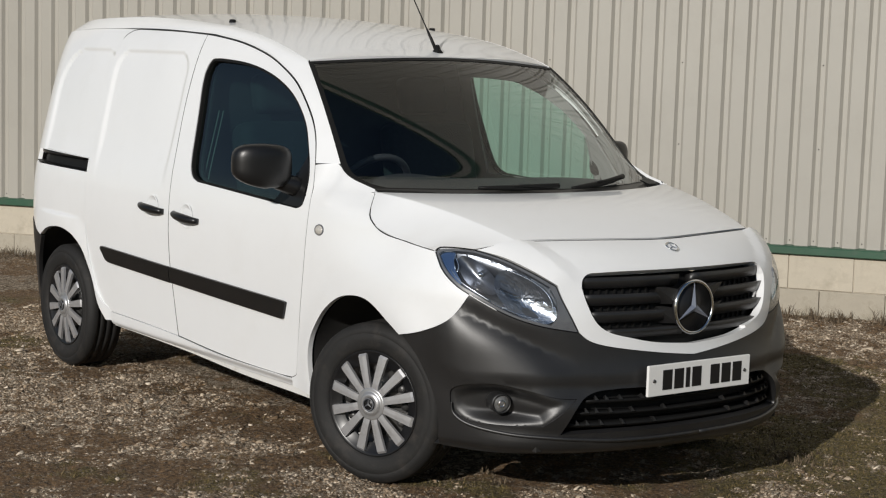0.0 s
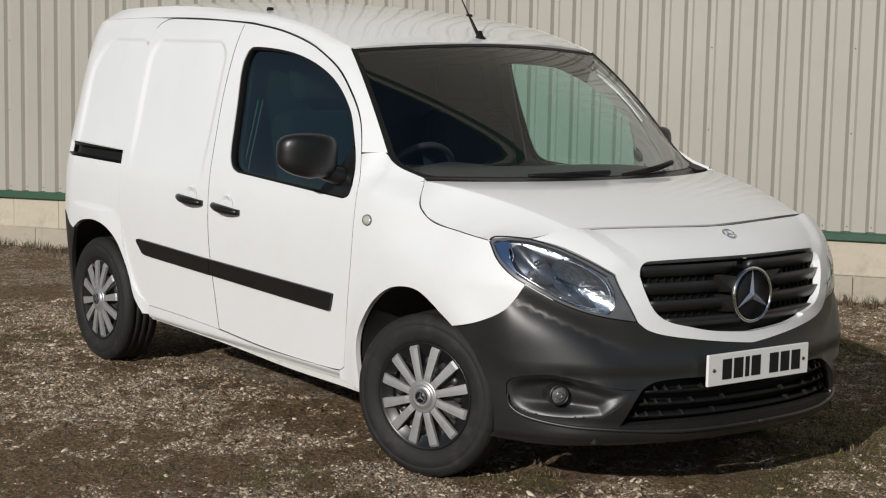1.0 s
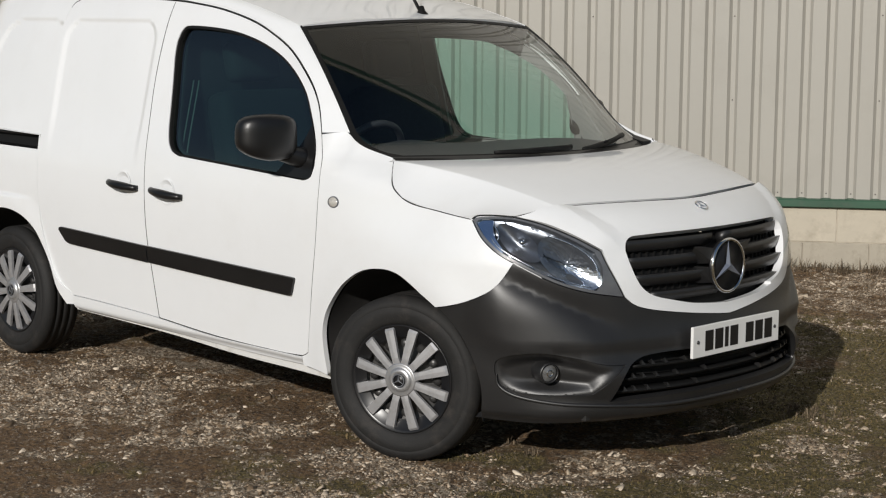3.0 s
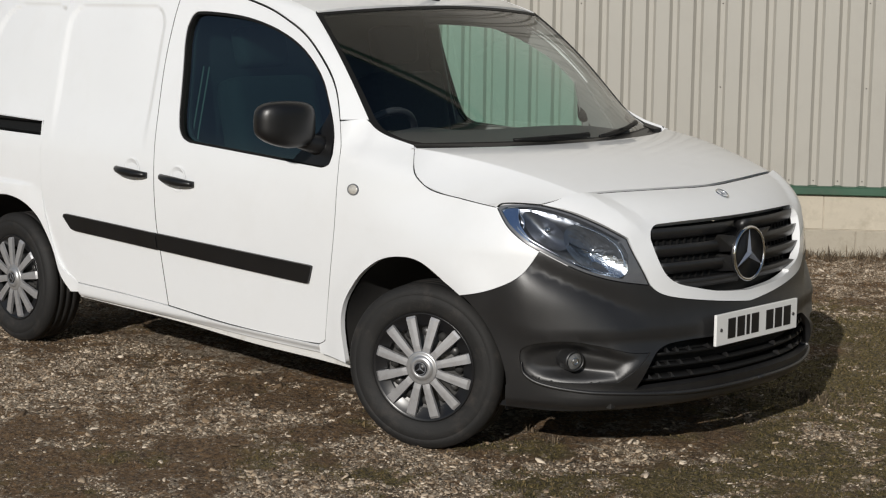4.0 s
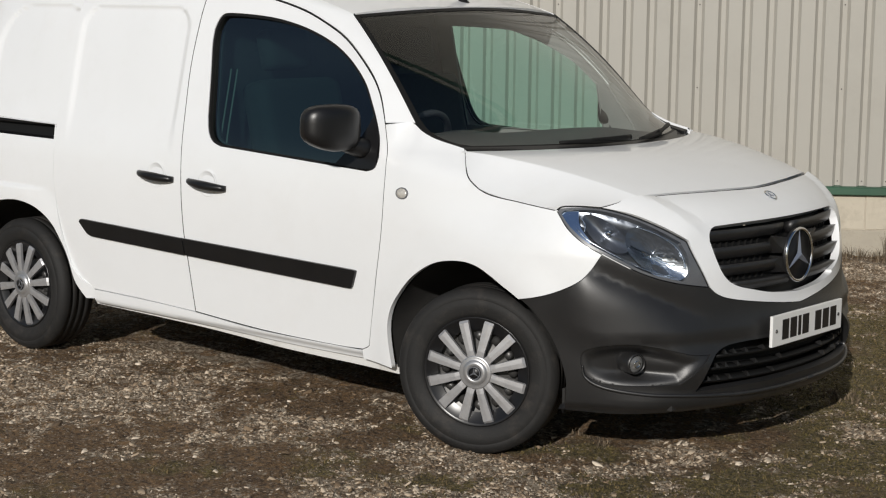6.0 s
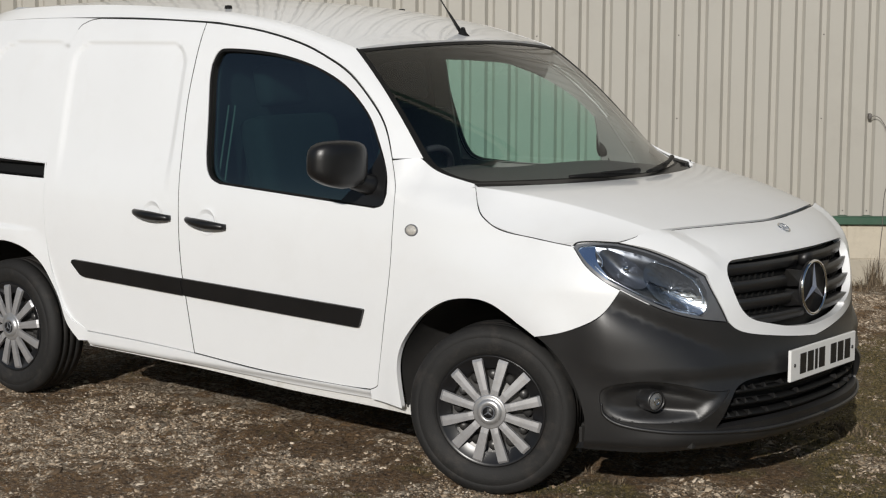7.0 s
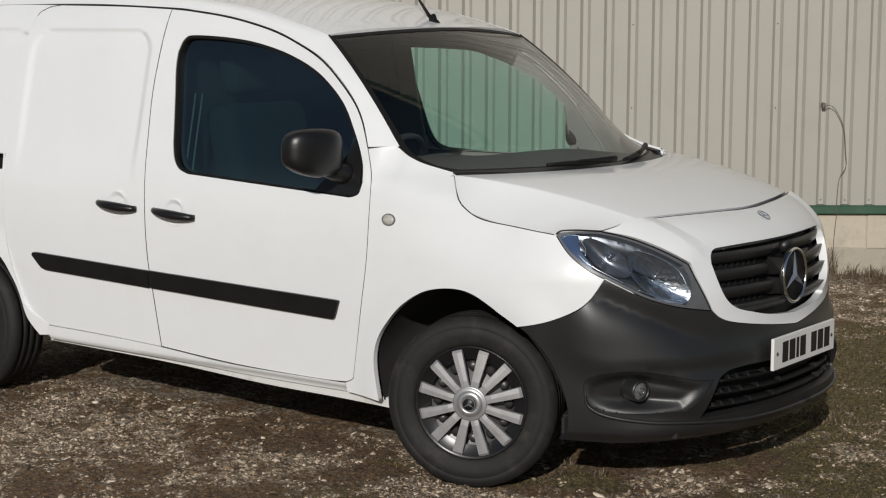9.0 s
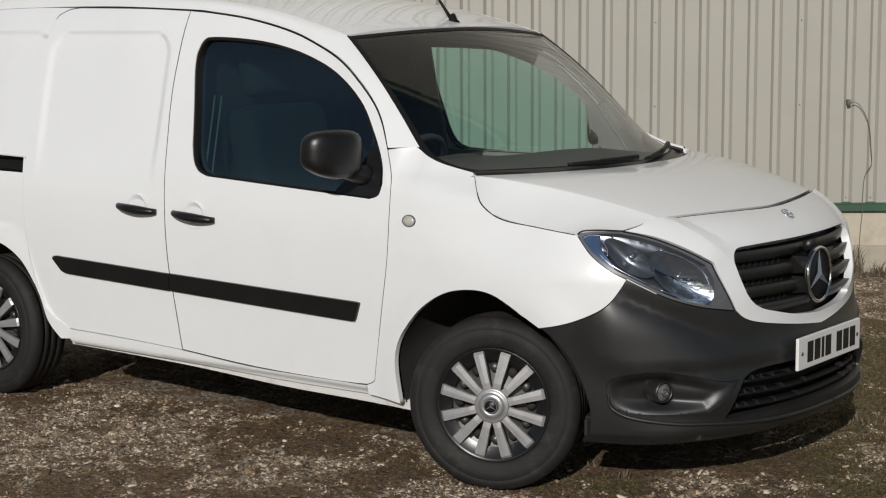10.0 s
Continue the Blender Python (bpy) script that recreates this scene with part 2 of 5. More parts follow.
def rimmed(name, verts, tris, norms, depth, material, parent, label="", flip=False, back=False):
    """A skin of given faces with an edge turned inwards by depth."""
    bm = bmesh.new()
    if flip:
        verts = [Vector((v.x, -v.y, v.z)) for v in verts]
        norms = [Vector((v.x, -v.y, v.z)) for v in norms]
        tris = [t[::-1] for t in tris]
    vs = [bm.verts.new(v) for v in verts]
    use = {}
    for t in tris:
        bm.faces.new([vs[i] for i in t])
        for a, b in zip(t, t[1:] + t[:1]):
            use[(a, b)] = use.get((a, b), 0) + 1
    normals = [tuple(n) for n in norms]
    if depth:
        edge, inner, outer = [(a, b) for a, b in use if (b, a) not in use], {}, {}
        for i in {i for e in edge for i in e}:
            outer[i], inner[i] = bm.verts.new(verts[i]), bm.verts.new(verts[i] - norms[i] * depth)
            normals += [(0, 0, 0), (0, 0, 0)]
        for a, b in edge:
            bm.faces.new((outer[b], outer[a], inner[a], inner[b]))
        if back:
            rear = {i: bm.verts.new(v - n * depth) for i, (v, n) in enumerate(zip(verts, norms))}
            normals += [tuple(-n) for n in norms]
            for t in tris:
                bm.faces.new([rear[i] for i in t[::-1]])
    bm.verts.index_update()
    return part(name, bm, material, parent, label, normals=normals)


def panel(name, loops, fn, material, parent, label="", step=0.05, depth=0.02, gap=0.0025, lift=0.0, dent=None, both=False, dish=False):
    """A curved sheet cut to outlines: loops[0] outside, the rest holes, laid on the form fn(a, b). dent(a, b, rim) sinks it. With both, its mirror twin is made too."""
    loops = [densify(shrink(q, gap if i == 0 else -gap), step) for i, q in enumerate(loops)]
    q = np.array(loops[0])
    ga, gb = np.meshgrid(np.arange(q[:, 0].min(), q[:, 0].max(), step), np.arange(q[:, 1].min(), q[:, 1].max(), step))
    ga, gb = ga.ravel() + step / 3, gb.ravel() + step / 3
    keep = inside(ga, gb, loops)
    ga, gb = ga[keep], gb[keep]
    keep = away(ga, gb, loops) > step * 0.45
    flat, edges = [], []
    for pts in loops:
        k = len(flat)
        flat += pts
        edges += [(k + i, k + (i + 1) % len(pts)) for i in range(len(pts))]
    flat += list(zip(ga[keep], gb[keep]))
    co, _, tris, *_ = delaunay_2d_cdt([Vector(p) for p in flat], edges, [], 0, 1e-6)
    mid = np.array([[sum(co[i][k] for i in t) / 3 for k in (0, 1)] for t in tris])
    ok = inside(mid[:, 0], mid[:, 1], loops)
    tris = [list(t) for t, g in zip(tris, ok) if g]
    rim = away(np.array([c[0] for c in co]), np.array([c[1] for c in co]), loops)

    def form(a, b, d=None):
        p = fn(a, b)
        sink = (dent(a, b, d) if dent else 0.0) - lift
        return p - facing(fn, a, b) * sink if sink else p
    verts = [form(c[0], c[1], d) for c, d in zip(co, rim)]
    if dish:
        norms = [Vector((0, 0, 0)) for _ in verts]
        outs = [facing(fn, *c) for c in co]
    else:
        norms = outs = [facing(lambda a, b: form(a, b, 1.0), *c) for c in co]
    made = []
    for flip in ((False, True) if both else (False,)):
        ob = rimmed(name, verts, tris, norms if depth == 0 or norms is outs else outs, depth, material, parent, label, flip)
        made.append(ob)
    return made if both else made[0]


def sheet(name, fn, na, nb, material, parent, label="", depth=0.02, both=False, lo=0.0, hi=1.0):
    """A curved sheet over a square of parameters."""
    grid = [[fn(i / na, lo + (hi - lo) * j / nb) for j in range(nb + 1)] for i in range(na + 1)]
    verts = [v for row in grid for v in row]
    w = nb + 1
    tris = [[i * w + j, (i + 1) * w + j, (i + 1) * w + j + 1, i * w + j + 1] for i in range(na) for j in range(nb)]
    norms = []
    for i in range(na + 1):
        for j in range(nb + 1):
            a = grid[min(i + 1, na)][j] - grid[max(i - 1, 0)][j]
            b = grid[i][min(j + 1, nb)] - grid[i][max(j - 1, 0)]
            norms.append(a.cross(b).normalized())
    made = [rimmed(name, verts, tris, norms, depth, material, parent, label, flip) for flip in ((False, True) if both else (False,))]
    return made if both else made[0]


def bar_on(fn, ss, zs, high, out, back, lean=0.0):
    """A bar that follows the form along (s, z): high tall, from out proud to back sunk; lean draws its lower edge in."""
    bm = bmesh.new()
    rings = []
    for s, z in zip(ss, zs):
        n = facing(fn, s, z)
        rings.append([bm.verts.new(fn(s, z + dz) + n * o) for dz, o in ((high / 2, -back), (high / 2 * 0.85, out), (0, out - lean * 0.4), (-high / 2 * 0.9, out - lean), (-high / 2, -back))])
    for a, b in zip(rings, rings[1:]):
        for k in range(5):
            bm.faces.new((a[k], b[k], b[(k + 1) % 5], a[(k + 1) % 5]))
    bm.faces.new(rings[0][::-1])
    bm.faces.new(rings[-1])
    bmesh.ops.recalc_face_normals(bm, faces=bm.faces)
    return bm


# ---- the van ----
van = thing("panel_van", "white panel van with black bumper parked on rough ground", "van")

ARCH_F = [(-0.398, 0.254), (-0.411, 0.394), (-0.391, 0.48), (-0.341, 0.552), (-0.267, 0.625), (-0.17, 0.681), (-0.067, 0.702), (0.022, 0.696), (0.107, 0.658), (0.203, 0.597)]
ARCH_R = [(-2.229, 0.294), (-2.293, 0.367), (-2.325, 0.465), (-2.361, 0.534), (-2.428, 0.619), (-2.533, 0.676), (-2.658, 0.699), (-2.773, 0.692), (-2.85, 0.672), (-2.918, 0.636)]
DOOR_REAR = [(-1.503, 0.327), (-1.525, 0.556), (-1.538, 0.663), (-1.55, 0.866), (-1.563, 1.015), (-1.577, 1.166), (-1.588, 1.331), (-1.579, 1.513), (-1.576, 1.661)]
DOOR_TOP = [(-1.576, 1.661), (-1.459, 1.651), (-1.259, 1.625), (-1.056, 1.581), (-0.913, 1.533), (-0.765, 1.464), (-0.634, 1.361), (-0.55, 1.272), (-0.484, 1.16)]
DOOR_FRONT = [(-0.484, 1.16), (-0.433, 1.049), (-0.424, 0.889), (-0.434, 0.745), (-0.476, 0.531), (-0.514, 0.351), (-0.522, 0.321), (-0.555, 0.304)]
DOOR_BOTTOM = [(-0.555, 0.304), (-0.709, 0.299), (-1.102, 0.303), (-1.503, 0.327)]
WINDOW = loop([(-1.436, 1.143), (-1.416, 1.084), (-1.383, 1.046), (-1.332, 1.028)], [(-1.332, 1.028), (-0.971, 1.01), (-0.571, 0.99), (-0.516, 0.989), (-0.481, 1.004), (-0.471, 1.042)],
              [(-0.471, 1.042), (-0.494, 1.114), (-0.571, 1.231), (-0.649, 1.326), (-0.776, 1.421), (-0.921, 1.484), (-1.079, 1.526), (-1.232, 1.548), (-1.412, 1.557), (-1.464, 1.544), (-1.486, 1.493)],
              [(-1.486, 1.493), (-1.481, 1.403), (-1.436, 1.143)])
DOOR = loop(DOOR_REAR, DOOR_TOP, DOOR_FRONT, DOOR_BOTTOM)
SLIDE_REAR = [(-2.229, 1.68), (-2.309, 1.666), (-2.361, 1.614), (-2.394, 1.394), (-2.408, 1.094), (-2.404, 0.844), (-2.375, 0.634), (-2.318, 0.456), (-2.257, 0.382), (-2.172, 0.343)]
SLIDE = loop([(-1.576, 1.661), (-1.792, 1.671), (-1.986, 1.676), (-2.229, 1.68)], SLIDE_REAR, [(-2.172, 0.343), (-1.839, 0.338), (-1.503, 0.327)], DOOR_REAR)
HOOD_SEAM = [(-0.147, 1.09), (-0.096, 1.034), (-0.032, 0.976), (0.037, 0.943), (0.158, 0.927), (0.339, 0.909)]
LAMP_TOP = [(0.347, 0.909), (0.379, 0.923), (0.466, 0.927), (0.572, 0.924), (0.694, 0.9), (0.811, 0.858), (0.911, 0.812)]
LAMP_IN = [(0.911, 0.812), (0.95, 0.728), (0.987, 0.65)]
LAMP_LOW = [(0.987, 0.65), (0.852, 0.67), (0.75, 0.695), (0.669, 0.724), (0.582, 0.762), (0.491, 0.799), (0.4, 0.852), (0.347, 0.909)]
HOOD_FRONT = [(0.572, 0.924), (0.653, 0.936), (0.738, 0.949), (0.955, 0.956), (1.208, 0.955), (SMID, 0.951)]
BUMPER_EDGE = [(0.203, 0.597), (0.321, 0.624), (0.428, 0.663), (0.493, 0.705), (0.557, 0.773)]


def pocket(cx, cz, hx, hz, r, lean=0.0):
    """How deep a pressed, round-cornered field lies below the sheet round it."""
    def deep(s, z, rim=None):
        dx, dz = abs(s - cx - lean * (z - cz)) - hx + r, abs(z - cz) - hz + r
        d = math.hypot(max(dx, 0), max(dz, 0)) + min(max(dx, dz), 0) - r
        crisp = 0.45 + 0.55 * ease(0.05, -0.05, dz - dx)
        return 0.01 * (1 - ease(-0.024 * crisp, 0.014 * crisp, d)) * ease(0.93, 1.2, z)
    return deep


def bulge(s, z, rim=None):
    """A raised lip round the wheel arches."""
    d = min(abs(math.hypot(s - c, z - 0.3) - 0.4) for c in (0.0, -2.697))
    return -0.012 * (1 - ease(0.0, 0.14, d)) * (1 if z < 0.76 else 0)


quarter_field = pocket(-2.6, 1.24, 0.35, 0.338, 0.22)


def slot(s, z, rim=None):
    return quarter_field(s, z) + bulge(s, z)


# flanks
panel("front_wing", [loop([(-0.484, 1.16), (-0.43, 1.168), (-0.388, 1.172)], [(-0.388, 1.172), (-0.335, 1.142), (-0.255, 1.113), (-0.147, 1.09)], HOOD_SEAM + [(0.347, 0.909)], LAMP_LOW[::-1][:5] + [(0.557, 0.773)],
                          BUMPER_EDGE[::-1], ARCH_F[::-1], [(-0.398, 0.254), (-0.456, 0.26), (-0.555, 0.266)], [(-0.555, 0.266), (-0.558, 0.303)], DOOR_FRONT[::-1])],
      skin, PAINT, van, "white front wing with a round wheel arch", step=0.04, dent=bulge, both=True)
doors = panel("front_door", [DOOR, WINDOW], skin, PAINT, van, "white cab door with a curved top", step=0.045, gap=0.0034, both=True)
slides = panel("sliding_door", [SLIDE], skin, PAINT, van, "white side door with a pressed blind field", step=0.014, gap=0.0013, dent=pocket(-1.985, 1.24, 0.352, 0.338, 0.1), both=True)
RAIL = loop([(-3.143, 1.071), (-2.428, 1.054)], [(-2.428, 1.054), (-2.42, 0.99)], [(-2.42, 0.99), (-3.143, 0.997)])
panel("rear_quarter", [loop(SLIDE_REAR[:9][::-1] + [(-2.229, 1.68)], [(-2.229, 1.68), (-2.562, 1.682), (-2.947, 1.67), (-3.255, 1.64)], [(-3.255, 1.64), (-3.255, 1.188), (-3.255, 0.728)],
                            [(-3.255, 0.728), (-3.065, 0.7), (-2.967, 0.656), (-2.918, 0.636)], ARCH_R[::-1], [(-2.229, 0.294), (-2.172, 0.298)], [(-2.172, 0.298), (-2.172, 0.343), (-2.257, 0.382)]), RAIL],
      skin, PAINT, van, "white rear quarter panel with a pressed field", step=0.016, gap=0.0008, dent=slot, both=True)
for flip in (1, -1):
    bm = bmesh.new()
    rows = []
    for i in range(13):
        s = -3.2 + 0.785 * i / 12
        top, low = skin(s, 1.078 - 0.022 * i / 12), skin(s, 1.004 - 0.01 * i / 12)
        rows.append([bm.verts.new(Vector((p.x, (p.y + d) * flip, p.z))) for p, d in ((top, 0.003), (top, 0.05), (low, 0.05), (low, 0.003))])
    for a, b in zip(rows, rows[1:]):
        for k in range(3):
            bm.faces.new((a[k], b[k], b[k + 1], a[k + 1]))
    bm.faces.new(rows[-1])
    rail = part("rail_channel", bm, SEAL, van, "black slide rail channel", smooth=False)
    part("rail", tube([(s, (skin(s, 1.05).y + 0.03) * flip, 1.052) for s in [-3.12 + 0.065 * i for i in range(11)]], 0.009), GLOSSBLACK, rail)

# sills and the weld flange below them
panel("sill", [loop([(-2.172, 0.341), (-1.839, 0.336), (-1.503, 0.325), (-1.1, 0.301), (-0.558, 0.301)], [(-0.558, 0.301), (-0.558, 0.262)], [(-0.558, 0.262), (-1.001, 0.261), (-1.525, 0.273), (-2.172, 0.28)], [(-2.172, 0.28), (-2.172, 0.341)])],
      skin, PAINT, van, "white sill below the doors", step=0.016, lift=0.004, dent=lambda s, z, rim=None: 0.02 * ease(0.3, 0.26, z), both=True)
panel("sill_flange", [loop([(-2.201, 0.284), (-1.525, 0.275), (-1.001, 0.265), (-0.366, 0.258)], [(-0.366, 0.258), (-0.366, 0.219)], [(-0.366, 0.219), (-0.605, 0.226), (-1.001, 0.231), (-1.525, 0.253), (-2.201, 0.264)])],
      skin, SILLPAINT, van, "pinched white weld flange, rusty at the jacking point", step=0.06, lift=-0.028, both=True)

# black rubber behind the shut lines
for name, run in (("door_gasket", DOOR_REAR), ("door_gasket", DOOR_TOP), ("door_gasket", DOOR_FRONT), ("door_gasket", DOOR_BOTTOM), ("door_gasket", SLIDE[:30]),
                  ("bonnet_gasket", HOOD_SEAM), ("bonnet_gasket", LAMP_TOP[:4]), ("bonnet_gasket", HOOD_FRONT)):
    for flip in (1, -1):
        pts = []
        for q in spline(run, 4):
            p, n = skin(*q), facing(skin, *q)
            p -= n * 0.0026
            pts.append((p.x, flip * p.y, p.z))
        part(name, tube(pts, 0.0026 if run is DOOR_FRONT or name == "bonnet_gasket" else 0.0036, 6), SEAL, van)

# roof rail and pillar, roof, windscreen
def screen(u, v):
    """Windscreen: u across from -1 to 1, v from the base to the roof."""
    flare = math.exp(-max(v, -0.05) / 0.06)
    hw = 0.775 + (0.657 - 0.775) * v + 0.055 * flare + 0.036 * v * (1 - v)
    xe, xc = -0.305 + (-0.797 + 0.305) * v + 0.085 * flare, 0.09 + (-0.705 - 0.09) * v
    ze, zc = 1.075 + (1.562 - 1.075) * v, 1.075 + (1.592 - 1.075) * v
    k = 1 - (u * u + 0.01) ** 0.85
    lift = 0.022 * 4 * v * (1 - v)
    return Vector((xe + (xc - xe) * k + lift * 0.7, u * hw, ze + (zc - ze) * k + lift))


RAIL_LOW = [(-0.485, 1.166), (-0.544, 1.272), (-0.629, 1.367), (-0.762, 1.471), (-0.911, 1.539), (-1.054, 1.587), (-1.259, 1.631), (-1.459, 1.657), (-1.576, 1.667), (-1.986, 1.683), (-2.37, 1.685), (-2.85, 1.676), (-3.24, 1.643)]
ROOF_EDGE = [(-0.797, 0.655, 1.562), (-0.9, 0.654, 1.594), (-1.15, 0.648, 1.656), (-1.4, 0.644, 1.694), (-1.58, 0.642, 1.71), (-2.0, 0.64, 1.733), (-2.4, 0.638, 1.739), (-2.9, 0.62, 1.724), (-3.3, 0.5, 1.68)]


def rail_form(u, v):
    k = u * 12
    i = min(11, int(k))
    low = np.array(spline(RAIL_LOW, 8)[int(round(u * 96))])
    a = skin(*low)
    if k <= 4:
        b = screen(-1, 0.17 + 0.83 * (k / 4) ** 0.95)
    else:
        e = spline(ROOF_EDGE, 8)[int(round((u - 1 / 3) * 96))]
        b = Vector((e[0], -e[1], e[2]))
    c = (a + b) / 2 + Vector((0.0, -0.018, 0.012)) * min(1.0, k / 3) * (0.35 + 0.65 * ease(3.0, 5.0, k)) * (1 - 0.75 * ease(8.0, 9.5, k))
    return a * (1 - v) ** 2 + c * 2 * v * (1 - v) + b * v * v


sheet("roof_rail", lambda a, b: rail_form(1 - a, b), 96, 7, PAINT, van, "white curved pillar and roof rail", depth=0.006, both=True)
ROOF_MID = [(-3.4, 1.7), (-3.1, 1.742), (-2.7, 1.768), (-2.2, 1.775), (-1.65, 1.756), (-1.15, 1.702), (-0.79, 1.617), (-0.7, 1.592)]


def roof_form(u, v):
    v = 2 * v - 1
    x = (-0.803 + 0.095 * (1 - v * v)) * (1 - u) - 3.3 * u
    table = [(-e[0], e[1]) for e in ROOF_EDGE], [(-e[0], e[2]) for e in ROOF_EDGE]
    ye, ze, zc = lerp_table(-x, table[0]) - 0.004, lerp_table(-x, table[1]), lerp_table(x, ROOF_MID)
    rib = 0.0007 * ease(-1.15, -1.4, x) * (0.5 + 0.5 * math.cos(v * 22)) * ease(0.97, 0.8, abs(v))
    return Vector((x, -v * ye * -1, ze + (zc - ze) * (1 - v * v) + rib))


sheet("roof", lambda a, b: roof_form(1 - a, b), 60, 60, PAINT, van, "white roof skin with shallow lengthwise ribs")
SCREEN = loop([(-0.86, 0.0), (0.0, 0.0), (0.86, 0.0)], [(0.86, 0.0), (0.93, 0.025), (0.985, 0.085), (1.0, 0.16)], [(1.0, 0.16), (1.0, 0.6), (0.995, 0.97), (0.985, 0.99)],
              [(0.985, 0.99), (0.5, 0.995), (0.0, 0.995), (-0.5, 0.995), (-0.985, 0.99)], [(-0.985, 0.99), (-0.995, 0.97), (-1.0, 0.6), (-1.0, 0.16)], [(-1.0, 0.16), (-0.985, 0.085), (-0.93, 0.025), (-0.86, 0.0)])
SCREEN_IN = [(u * 0.974, 0.5 + (v - 0.5) * 0.95) for u, v in SCREEN]
glass = panel("windscreen", [SCREEN_IN], screen, SCREENGLASS, van, "raked greenish windscreen glass", step=0.06, depth=0.0, gap=-0.004)
glass.visible_shadow = False
panel("windscreen_seal", [SCREEN, SCREEN_IN], screen, SEAL, glass, "black windscreen surround", step=0.04, depth=0.015, gap=0.0, lift=0.002)
bm = bmesh.new()
rows = []
for i in range(25):
    u = -0.98 + 1.96 * i / 24
    p = screen(u * 0.97, 0.015)
    rows.append([bm.verts.new(q) for q in (p + Vector((0.0, 0, 0.004)), p + Vector((0.05, 0, -0.02)), p + Vector((0.12, 0, -0.09)))])
for a, b in zip(rows, rows[1:]):
    for k in range(2):
        bm.faces.new((a[k], a[k + 1], b[k + 1], b[k]))
part("cowl", bm, PLASTIC, van, "black plastic cowl under the windscreen")
bm = bmesh.new()
top = [bm.verts.new(q) for q in ((-0.34, 0.748, 1.142), (-0.24, 0.752, 1.1), (-0.14, 0.738, 1.082), (-0.09, 0.62, 1.086), (-0.2, 0.66, 1.1))]
low = [bm.verts.new(v.co - Vector((0.0, 0.01, 0.03))) for v in top]
bm.faces.new(top)
for i in range(5):
    bm.faces.new((top[i], low[i], low[(i + 1) % 5], top[(i + 1) % 5]))
bmesh.ops.recalc_face_normals(bm, faces=bm.faces)
part("cowl_end", bm, SEAL, van, "black cowl corner", smooth=False)
for name, ends in (("wiper", ((-0.46, 0.016), (-0.06, 0.014))), ("wiper", ((0.04, 0.012), (0.52, 0.044)))):
    pts = [screen(ends[0][0] + (ends[1][0] - ends[0][0]) * i / 10, ends[0][1] + (ends[1][1] - ends[0][1]) * i / 10) + Vector((0.012, 0, 0.014)) for i in range(11)]
    wiper = part(name, tube(pts, [0.006 + 0.006 * math.sin(math.pi * min(1, i / 9)) for i in range(11)]), SEAL, van, "black wiper arm and blade")
    part("wiper_arm", tube([p + Vector((0.012, 0, 0.01)) for p in pts[4:]], [0.004 + 0.0012 * i for i in range(7)]), SEAL, wiper)

# bonnet
SEAM_S = [(0, -0.146), (0.1, -0.096), (0.2, -0.03), (0.35, 0.093), (0.6, 0.284), (0.78, 0.415), (0.9, 0.496), (1, 0.573)]
SEAM_Z = [(0, 1.09), (0.1, 1.032), (0.2, 0.972), (0.35, 0.936), (0.6, 0.916), (0.78, 0.927), (0.9, 0.929), (1, 0.926)]


def bonnet(u, v):
    v = 4 * v - 2
    a, sign = abs(v), 1 if v > 0 else -1
    crown = 4 * u * (1 - u)

    def top(k):
        s = SMID - (SMID - 0.803) * k
        rear = Vector((-0.14 + 0.228 * (1 - k ** 2.4), -0.756 * k, 1.079))
        return rear + (skin(s, lerp_table(s, HOOD_FRONT) + 0.0035) - rear) * u + Vector((0, 0, (0.025 - 0.006 * k ** 2) * crown))
    if a <= 1:
        p = top(a)
    else:
        c = top(1)
        e = skin(lerp_table(u, SEAM_S), lerp_table(u, SEAM_Z))
        m = Vector(((c.x + e.x) / 2, c.y + 0.42 * (e.y - c.y), c.z + 0.58 * (e.z - c.z)))
        k = a - 1
        p = c * (1 - k) ** 2 + m * 2 * k * (1 - k) + e * k * k
    return Vector((p.x, p.y * -sign, p.z))


sheet("bonnet", lambda a, b: bonnet(0.003 + 0.994 * a, 0.002 + 0.996 * b), 40, 240, PAINT, van, "white bonnet with rolled shoulders")

# face: white surround, grille, star
GRILLE_HALF = [(1.006, 0.807), (1.011, 0.833), (1.034, 0.851), (1.08, 0.855)]
def mirrored(run):
    return [(2 * SMID - s, z) for s, z in run[::-1]]


def across(run):
    return mirrored(run)[::-1]


GRILLE = loop(GRILLE_HALF + [(1.208, 0.858), (SMID, 0.858)] + mirrored(GRILLE_HALF + [(1.208, 0.858)]), mirrored([(1.178, 0.629), (1.114, 0.646), (1.07, 0.67), (1.039, 0.711), (1.006, 0.807)]),
              [(2 * SMID - 1.17, 0.622), (1.55, 0.604), (SMID, 0.592)], [(SMID, 0.592), (1.275, 0.607), (1.178, 0.629)], [(1.178, 0.629), (1.114, 0.646), (1.07, 0.67), (1.039, 0.711), (1.006, 0.807)])
FRAME_LOW = [(0.987, 0.65), (1.023, 0.622), (1.09, 0.601), (1.241, 0.575), (SMID, 0.55)]
CREASE = [(0.803, 0.956), (0.9, 0.884), (1.0, 0.81)]


